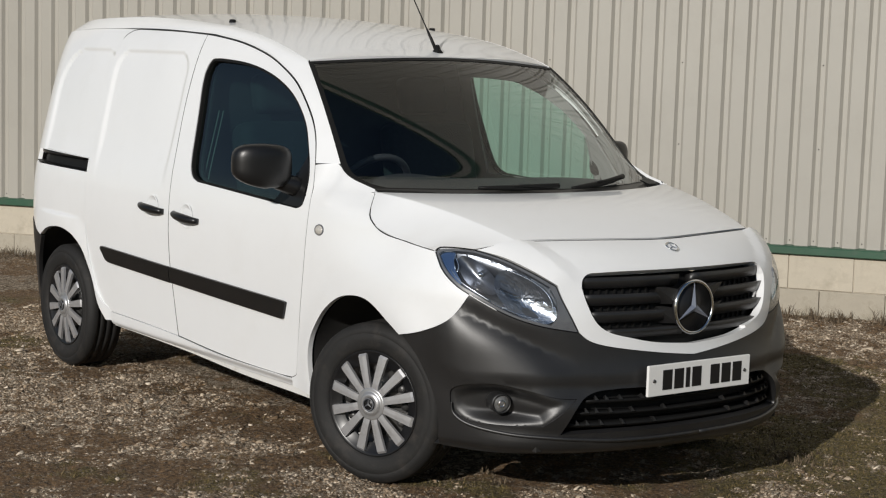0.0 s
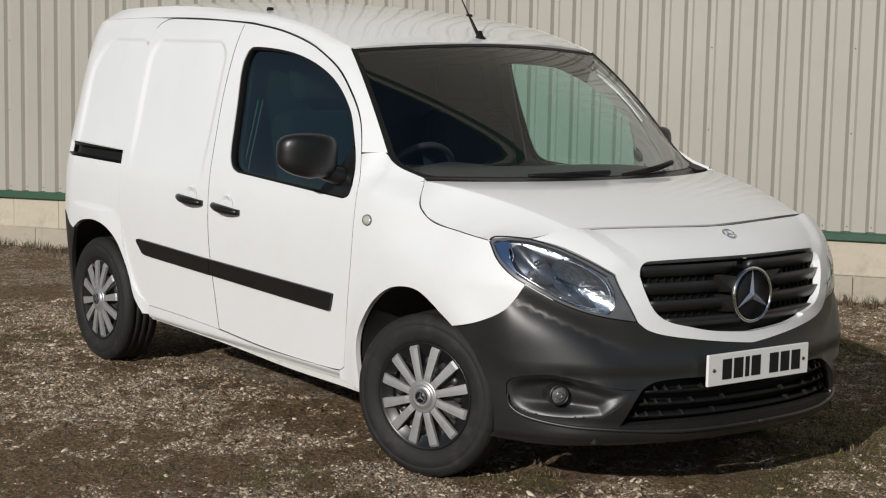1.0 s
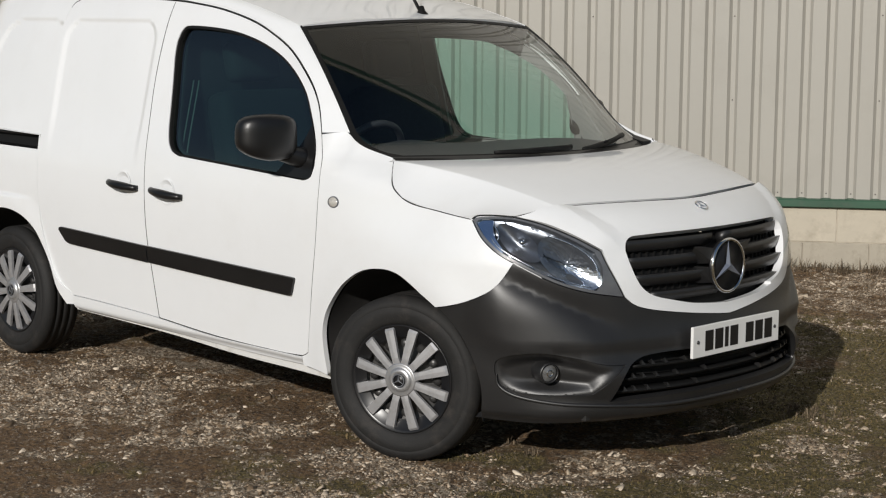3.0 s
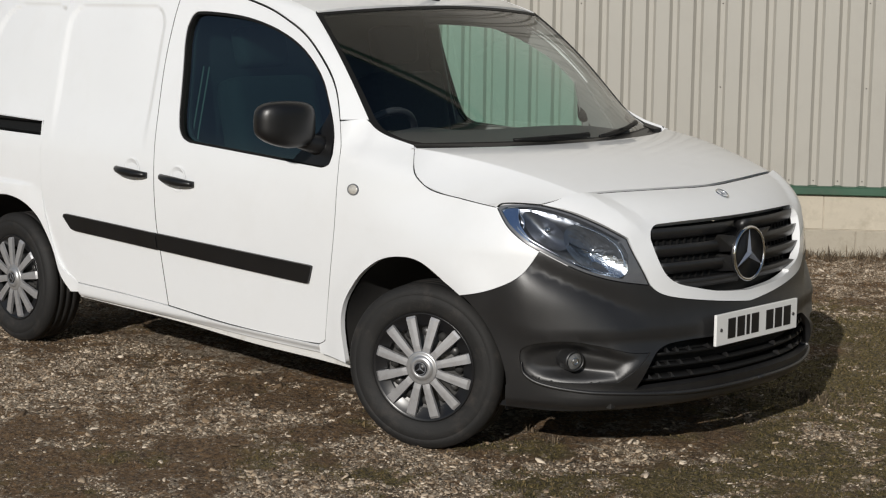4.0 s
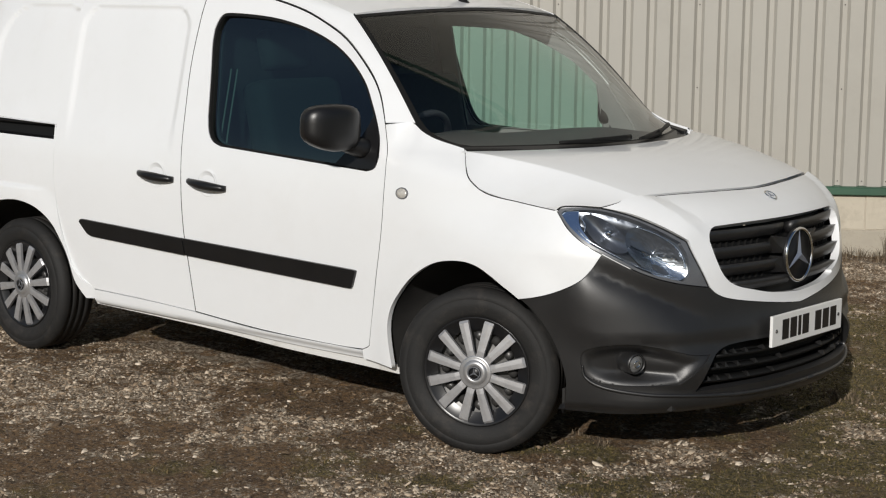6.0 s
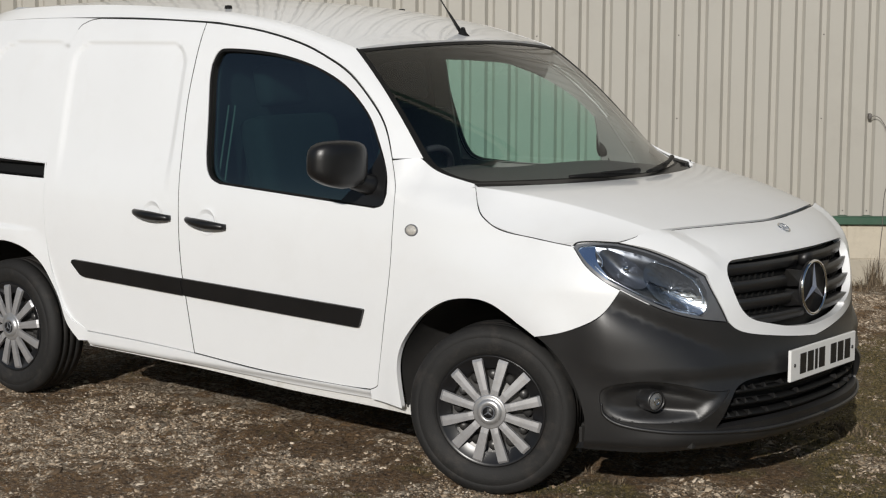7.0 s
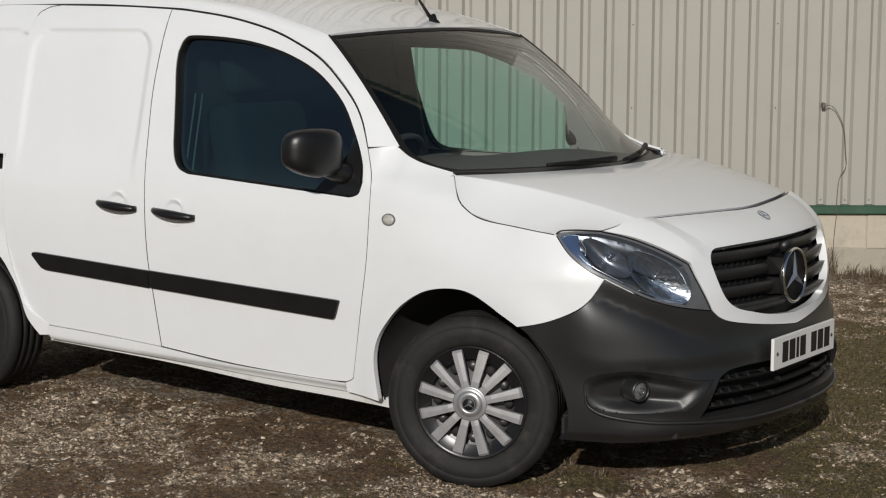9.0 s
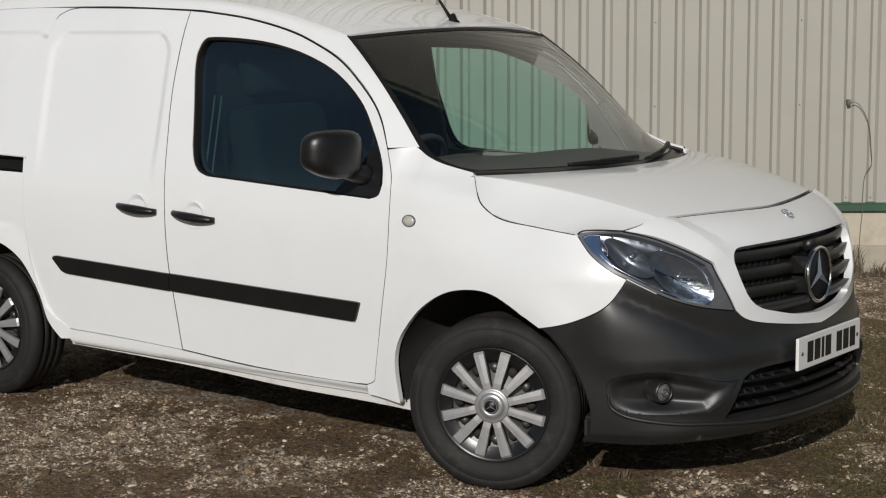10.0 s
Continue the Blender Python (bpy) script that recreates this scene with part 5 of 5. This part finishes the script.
def ground_material():
    """Trodden ground: brown earth, mossy grass and pale limestone chips in drifts."""
    mat = bpy.data.materials.new("rough_ground")
    mat.use_nodes = True
    nt = mat.node_tree
    bsdf = nt.nodes["Principled BSDF"]
    co = nt.nodes.new("ShaderNodeTexCoord")

    def noise_at(scale, detail=8, rough=0.6, shift=0.0):
        n = nt.nodes.new("ShaderNodeTexNoise")
        n.inputs["Scale"].default_value, n.inputs["Detail"].default_value, n.inputs["Roughness"].default_value = scale, detail, rough
        mp = nt.nodes.new("ShaderNodeMapping")
        mp.inputs["Location"].default_value = (shift, shift * 0.7, 0)
        nt.links.new(co.outputs["Object"], mp.inputs[0])
        nt.links.new(mp.outputs[0], n.inputs["Vector"])
        return n.outputs[0]

    def ramp(src, a, b, ca, cb):
        r = nt.nodes.new("ShaderNodeValToRGB")
        r.color_ramp.elements[0].position, r.color_ramp.elements[1].position = a, b
        r.color_ramp.elements[0].color, r.color_ramp.elements[1].color = (*ca, 1), (*cb, 1)
        nt.links.new(src, r.inputs[0])
        return r.outputs[0]

    def mixed(fac, a, b):
        m = nt.nodes.new("ShaderNodeMix")
        m.data_type = "RGBA"
        nt.links.new(fac, m.inputs[0])
        nt.links.new(a, m.inputs[6])
        nt.links.new(b, m.inputs[7])
        return m.outputs[2]

    def cells(scale, colours):
        v, r = nt.nodes.new("ShaderNodeTexVoronoi"), nt.nodes.new("ShaderNodeValToRGB")
        v.inputs["Scale"].default_value = scale
        nt.links.new(co.outputs["Object"], v.inputs["Vector"])
        cut = nt.nodes.new("ShaderNodeSeparateColor")
        nt.links.new(v.outputs["Color"], cut.inputs[0])
        el = r.color_ramp.elements
        while len(el) < len(colours):
            el.new(0.5)
        for k, (p, c) in enumerate(colours):
            el[k].position, el[k].color = p, (*c, 1)
        nt.links.new(cut.outputs[0], r.inputs[0])
        return r.outputs[0], v.outputs["Distance"]

    mask = nt.nodes.new("ShaderNodeAttribute")
    mask.attribute_name = "drift"
    earth = ramp(noise_at(44, 12, 0.82), 0.42, 0.62, (0.042, 0.022, 0.0085), (0.37, 0.22, 0.098))
    moss = ramp(noise_at(60, 10, 0.78, 4.0), 0.42, 0.62, (0.034, 0.026, 0.007), (0.31, 0.236, 0.075))
    small, bumps = cells(110, [(0.0, (0.06, 0.036, 0.019)), (0.3, (0.18, 0.12, 0.07)), (0.6, (0.34, 0.26, 0.175)), (1.0, (0.6, 0.51, 0.39))])
    large, _ = cells(46, [(0.0, (0.07, 0.045, 0.024)), (0.5, (0.24, 0.18, 0.115)), (1.0, (0.58, 0.5, 0.39))])
    flecks = ramp(noise_at(70, 5, 0.75, 5.0), 0.535, 0.585, (0, 0, 0), (0.8, 0.8, 0.8))
    chips = mixed(ramp(noise_at(20, 6, 0.7, 3.0), 0.45, 0.55, (0, 0, 0), (1, 1, 1)), small, large)
    turfed = nt.nodes.new("ShaderNodeAttribute")
    turfed.attribute_name = "turf"
    green = ramp(turfed.outputs["Fac"], 0.0, 0.35, (0, 0, 0), (1, 1, 1))
    ragged = nt.nodes.new("ShaderNodeMath")
    ragged.operation, ragged.inputs[1].default_value, ragged.inputs[2].default_value = "MULTIPLY_ADD", 4.0, -2.0
    nt.links.new(noise_at(26, 8, 0.8, 7.0), ragged.inputs[0])
    both = nt.nodes.new("ShaderNodeMath")
    nt.links.new(ragged.outputs[0], both.inputs[0])
    nt.links.new(mask.outputs["Fac"], both.inputs[1])
    pale = ramp(both.outputs[0], -0.1, 0.2, (0, 0, 0), (1, 1, 1))
    col = mixed(pale, mixed(flecks, mixed(green, earth, moss), small), chips)
    nt.links.new(col, bsdf.inputs["Base Color"])
    bsdf.inputs["Roughness"].default_value = 0.95
    bump = nt.nodes.new("ShaderNodeBump")
    bump.inputs["Strength"].default_value, bump.inputs["Distance"].default_value = 1.0, 0.03
    nt.links.new(noise_at(70, 12, 0.8), bump.inputs["Height"])
    nt.links.new(bump.outputs[0], bsdf.inputs["Normal"])
    return mat


SOIL = ground_material()


def axis(lo, hi, step, far):
    xs = list(np.arange(lo, hi + 1e-6, step))
    d, out, left = 0.11, xs[-1], xs[0]
    a, b = [], []
    while out < far:
        d *= 1.45 if out > hi + 6 else 1.0
        out += d
        left -= d
        a.append(left)
        b.append(out)
    return a[::-1] + xs + b


gx, gy = axis(-4.8, 2.6, 0.0155, 900), axis(-2.8, 5.0, 0.0155, 900)
mx, my = np.meshgrid(np.array(gx), np.array(gy))
w = len(gx)
grid = np.arange(mx.size).reshape(mx.shape)
quads = np.stack((grid[:-1, :-1], grid[:-1, 1:], grid[1:, 1:], grid[1:, :-1]), -1).reshape(-1, 4)
me = bpy.data.meshes.new("ground")
me.vertices.add(mx.size)
me.vertices.foreach_set("co", np.stack((mx, my, height(mx, my)), -1).ravel())
me.loops.add(quads.size)
me.loops.foreach_set("vertex_index", quads.ravel())
me.polygons.add(len(quads))
me.polygons.foreach_set("loop_start", np.arange(0, quads.size, 4))
me.update(calc_edges=True)
lay = me.attributes.new("drift", "FLOAT", "POINT")
lay.data.foreach_set("value", (drift(mx, my) * (1 - eased(7, 14, np.hypot(mx + 1, my)))).ravel())
lay = me.attributes.new("turf", "FLOAT", "POINT")
lay.data.foreach_set("value", turf(mx, my).ravel())
me.materials.append(SOIL)
me.shade_smooth()
tagged(new("ground", me), "rough gravelly ground with earth and short grass", "ground", kind="structure")

# loose limestone chips
rng = np.random.default_rng(5)


def strewn(name, count, area, size, material, label, keep, flat=0.32, spread=0.4):
    """Flat broken chips with an uneven six-sided outline, gathered in drifts."""
    x, y = rng.uniform(area[0], area[1], count * 5), rng.uniform(area[2], area[3], count * 5)
    ok = (drift(x, y) > keep + rng.normal(0, 0.24, x.size)) & (along(x, y)[1] > 0.06)
    ok &= ~((np.abs(y) < 0.45) & (x > -3.1) & (x < 0.4))
    x, y = x[ok][:count], y[ok][:count]
    n = len(x)
    r = size * rng.lognormal(0, spread, n)
    t = rng.uniform(0, 6.28, n)[:, None] + np.arange(6) * math.pi / 3 + rng.uniform(-0.35, 0.35, (n, 6))
    k = rng.uniform(0.5, 1.25, (n, 6)) * r[:, None]
    thin = rng.uniform(0.4, 0.9, n)[:, None]
    a, b = k * np.cos(t), k * np.sin(t) * thin
    turn = rng.uniform(0, 6.28, n)[:, None]
    px, py = a * np.cos(turn) - b * np.sin(turn), a * np.sin(turn) + b * np.cos(turn)
    gx_, gy_ = rng.normal(0, 0.28, (2, n, 1))
    base = height(x, y)[:, None]
    tall = (r * flat * rng.uniform(0.6, 1.6, n))[:, None]
    top = np.stack((x[:, None] + px * 0.8, y[:, None] + py * 0.8, base + tall + gx_ * px + gy_ * py), -1)
    low = np.stack((x[:, None] + px, y[:, None] + py, base - tall * 0.6 + gx_ * px + gy_ * py), -1)
    vs = np.concatenate((top, low), 1).reshape(-1, 3)
    one = [(0, 1, 2, 3), (0, 3, 4, 5)] + [(i, i + 6, (i + 1) % 6 + 6, (i + 1) % 6) for i in range(6)]
    quads = (np.array(one)[None] + 12 * np.arange(n)[:, None, None]).reshape(-1, 4)
    me = bpy.data.meshes.new(name)
    me.vertices.add(len(vs))
    me.vertices.foreach_set("co", vs.ravel())
    me.loops.add(quads.size)
    me.loops.foreach_set("vertex_index", quads.ravel())
    me.polygons.add(len(quads))
    me.polygons.foreach_set("loop_start", np.arange(0, quads.size, 4))
    me.update(calc_edges=True)
    me.materials.append(material)
    return tagged(new(name, me), label, "gravel", kind="stuff")


def island_material(name, colours, rough=0.9):
    """Every loose bit takes its own tone."""
    mat = bpy.data.materials.new(name)
    mat.use_nodes = True
    nt = mat.node_tree
    geo, r = nt.nodes.new("ShaderNodeNewGeometry"), nt.nodes.new("ShaderNodeValToRGB")
    el = r.color_ramp.elements
    while len(el) < len(colours):
        el.new(0.5)
    for k, c in enumerate(colours):
        el[k].position, el[k].color = k / (len(colours) - 1), (*c, 1)
    nt.links.new(geo.outputs["Random Per Island"], r.inputs[0])
    nt.links.new(r.outputs[0], nt.nodes["Principled BSDF"].inputs["Base Color"])
    nt.nodes["Principled BSDF"].inputs["Roughness"].default_value = rough
    return mat


CHIPS = island_material("limestone_chips", [(0.1, 0.064, 0.035), (0.2, 0.138, 0.082), (0.34, 0.256, 0.172), (0.49, 0.392, 0.284), (0.7, 0.595, 0.465)])
YARD = (-4.7, 2.4, -2.7, 4.7)
strewn("gravel", 190000, YARD, 0.0044, CHIPS, "pale limestone chips pressed into the ground", 0.12, 0.16, 0.55)
strewn("gravel", 8000, YARD, 0.008, CHIPS, "larger pale stones lying loose", 0.35, 0.22, 0.4)
strewn("gravel", 110, YARD, 0.013, CHIPS, "few pale stones the size of a walnut", 0.2, 0.3, 0.3)


def tufts(name, spots, blades, tall, material, label, lean=0.5):
    """Thin blades in tufts."""
    vs, fs = [], []
    ground = height(np.array([q[0] for q in spots]), np.array([q[1] for q in spots]))
    for (x, y, s), foot in zip(spots, ground):
        for k in range(blades):
            a, d = rng.uniform(0, 6.28), abs(rng.normal(0, 0.03)) * s
            bx, by = x + d * math.cos(a), y + d * math.sin(a)
            h = tall * s * rng.uniform(0.4, 1.2)
            t, l = rng.uniform(0, 6.28), h * lean * rng.uniform(0.2, 1.6)
            w = 0.0016 + 0.0012 * rng.random()
            z = float(foot) - 0.004
            px, py = math.cos(t + 1.57) * w, math.sin(t + 1.57) * w
            mx, my = bx + l * 0.4 * math.cos(t), by + l * 0.4 * math.sin(t)
            i = len(vs)
            vs += [(bx - px, by - py, z), (bx + px, by + py, z), (mx + px * 0.8, my + py * 0.8, z + h * 0.65), (mx - px * 0.8, my - py * 0.8, z + h * 0.65), (bx + l * math.cos(t), by + l * math.sin(t), z + h)]
            fs += [(i, i + 1, i + 2, i + 3), (i + 3, i + 2, i + 4)]
    me = bpy.data.meshes.new(name)
    me.from_pydata(vs, [], fs)
    me.materials.append(material)
    return tagged(new(name, me), label, "grass", kind="stuff")


TURF = island_material("short_grass", [(0.035, 0.028, 0.008), (0.08, 0.064, 0.018), (0.13, 0.096, 0.033), (0.22, 0.155, 0.075)])
STRAW = island_material("dead_stalks", [(0.07, 0.05, 0.03), (0.13, 0.095, 0.06), (0.22, 0.17, 0.11)])
x, y = rng.uniform(-4.8, 2.4, 40000), rng.uniform(-2.6, 4.6, 40000)
ok = (turf(x, y) > 0.2 + rng.normal(0, 0.15, x.size)) & (drift(x, y) < 0.25) & (along(x, y)[1] > 0.06)
spots = list(zip(x[ok][:14000], y[ok][:14000], rng.uniform(0.4, 1.2, 14000)))
tufts("grass", spots, 9, 0.0125, TURF, "short sparse yellow-green grass", 0.9)
edge = []
for k in range(900):
    p = WALL @ Vector((rng.uniform(-8.5, 3.5), -abs(rng.normal(0.02, 0.14)) - 0.02, 0))
    edge.append((p.x, p.y, rng.uniform(0.4, 1.3)))
for px, py, reach, count in ((0.53, 0.94, 0.09, 26), (0.62, 0.8, 0.07, 16), (0.13, -0.38, 0.02, 5), (-2.56, -0.24, 0.04, 2), (0.3, -0.45, 0.06, 5)):
    edge += [(px + rng.normal(0, reach), py + rng.normal(0, reach * 0.6), rng.uniform(0.2, 0.5)) for k in range(count)]
tufts("dead_grass", edge, 10, 0.07, STRAW, "dead brown stalks along the foot of the plinth", 0.8)
weed = [(WALL @ Vector((1.4 + rng.normal(0, 0.03), -0.05 - abs(rng.normal(0, 0.03)), 0))) for k in range(8)]
tufts("dead_weed", [(p.x, p.y, 1.0) for p in weed], 8, 0.2, STRAW, "tall dead weed beside the cord", 0.35)

# distant land behind the yard, seen only in reflections
FIELD = surface("far_hill", (0.045, 0.05, 0.03), 0.95, spread=0.4, size=0.02)
bm = bmesh.new()
ring = []
for k in range(97):
    t = 2 * math.pi * k / 96
    h = 14 + 9 * noise.noise(Vector((math.cos(t) * 2, math.sin(t) * 2, 4.4))) + 3 * noise.noise(Vector((math.cos(t) * 9, math.sin(t) * 9, 1.4)))
    ring.append([bm.verts.new((r * math.cos(t), r * math.sin(t), z)) for r, z in ((260, -5), (300, h * 0.7), (340, h))])
for a, b in zip(ring, ring[1:]):
    for k in range(2):
        bm.faces.new((a[k], b[k], b[k + 1], a[k + 1]))
tagged(part("backdrop", bm, FIELD, None, "low dark wooded hills far off"), "", "backdrop", kind="structure")

# blocks of the plinth, piece by piece
def block_mesh(name, material):
    b = add_box(bmesh.new(), (0.0025, -0.004, 0.0025), (0.4315, 0.1, 0.2325), None, 0.006)
    m = bpy.data.meshes.new(name)
    b.to_mesh(m)
    b.free()
    m.materials.append(material)
    return m


upper, lower = block_mesh("block", MASONRY), block_mesh("block", STAINED)
for row, (z, me) in enumerate(((0.108, upper), (-0.127, lower), (-0.362, lower))):
    for k in range(34):
        u = -0.081 + 0.434 * (k - 24) + (0.217 if row % 2 else 0.0)
        ob = new("block", me)
        ob.parent = plinth
        ob.matrix_world = WALL @ Matrix.Translation((u, 0.004 * math.sin(k * 7.3 + row) - (0.012 if row else 0), z + FALL * u)) @ Matrix.Rotation(-math.atan(FALL), 4, "Y")
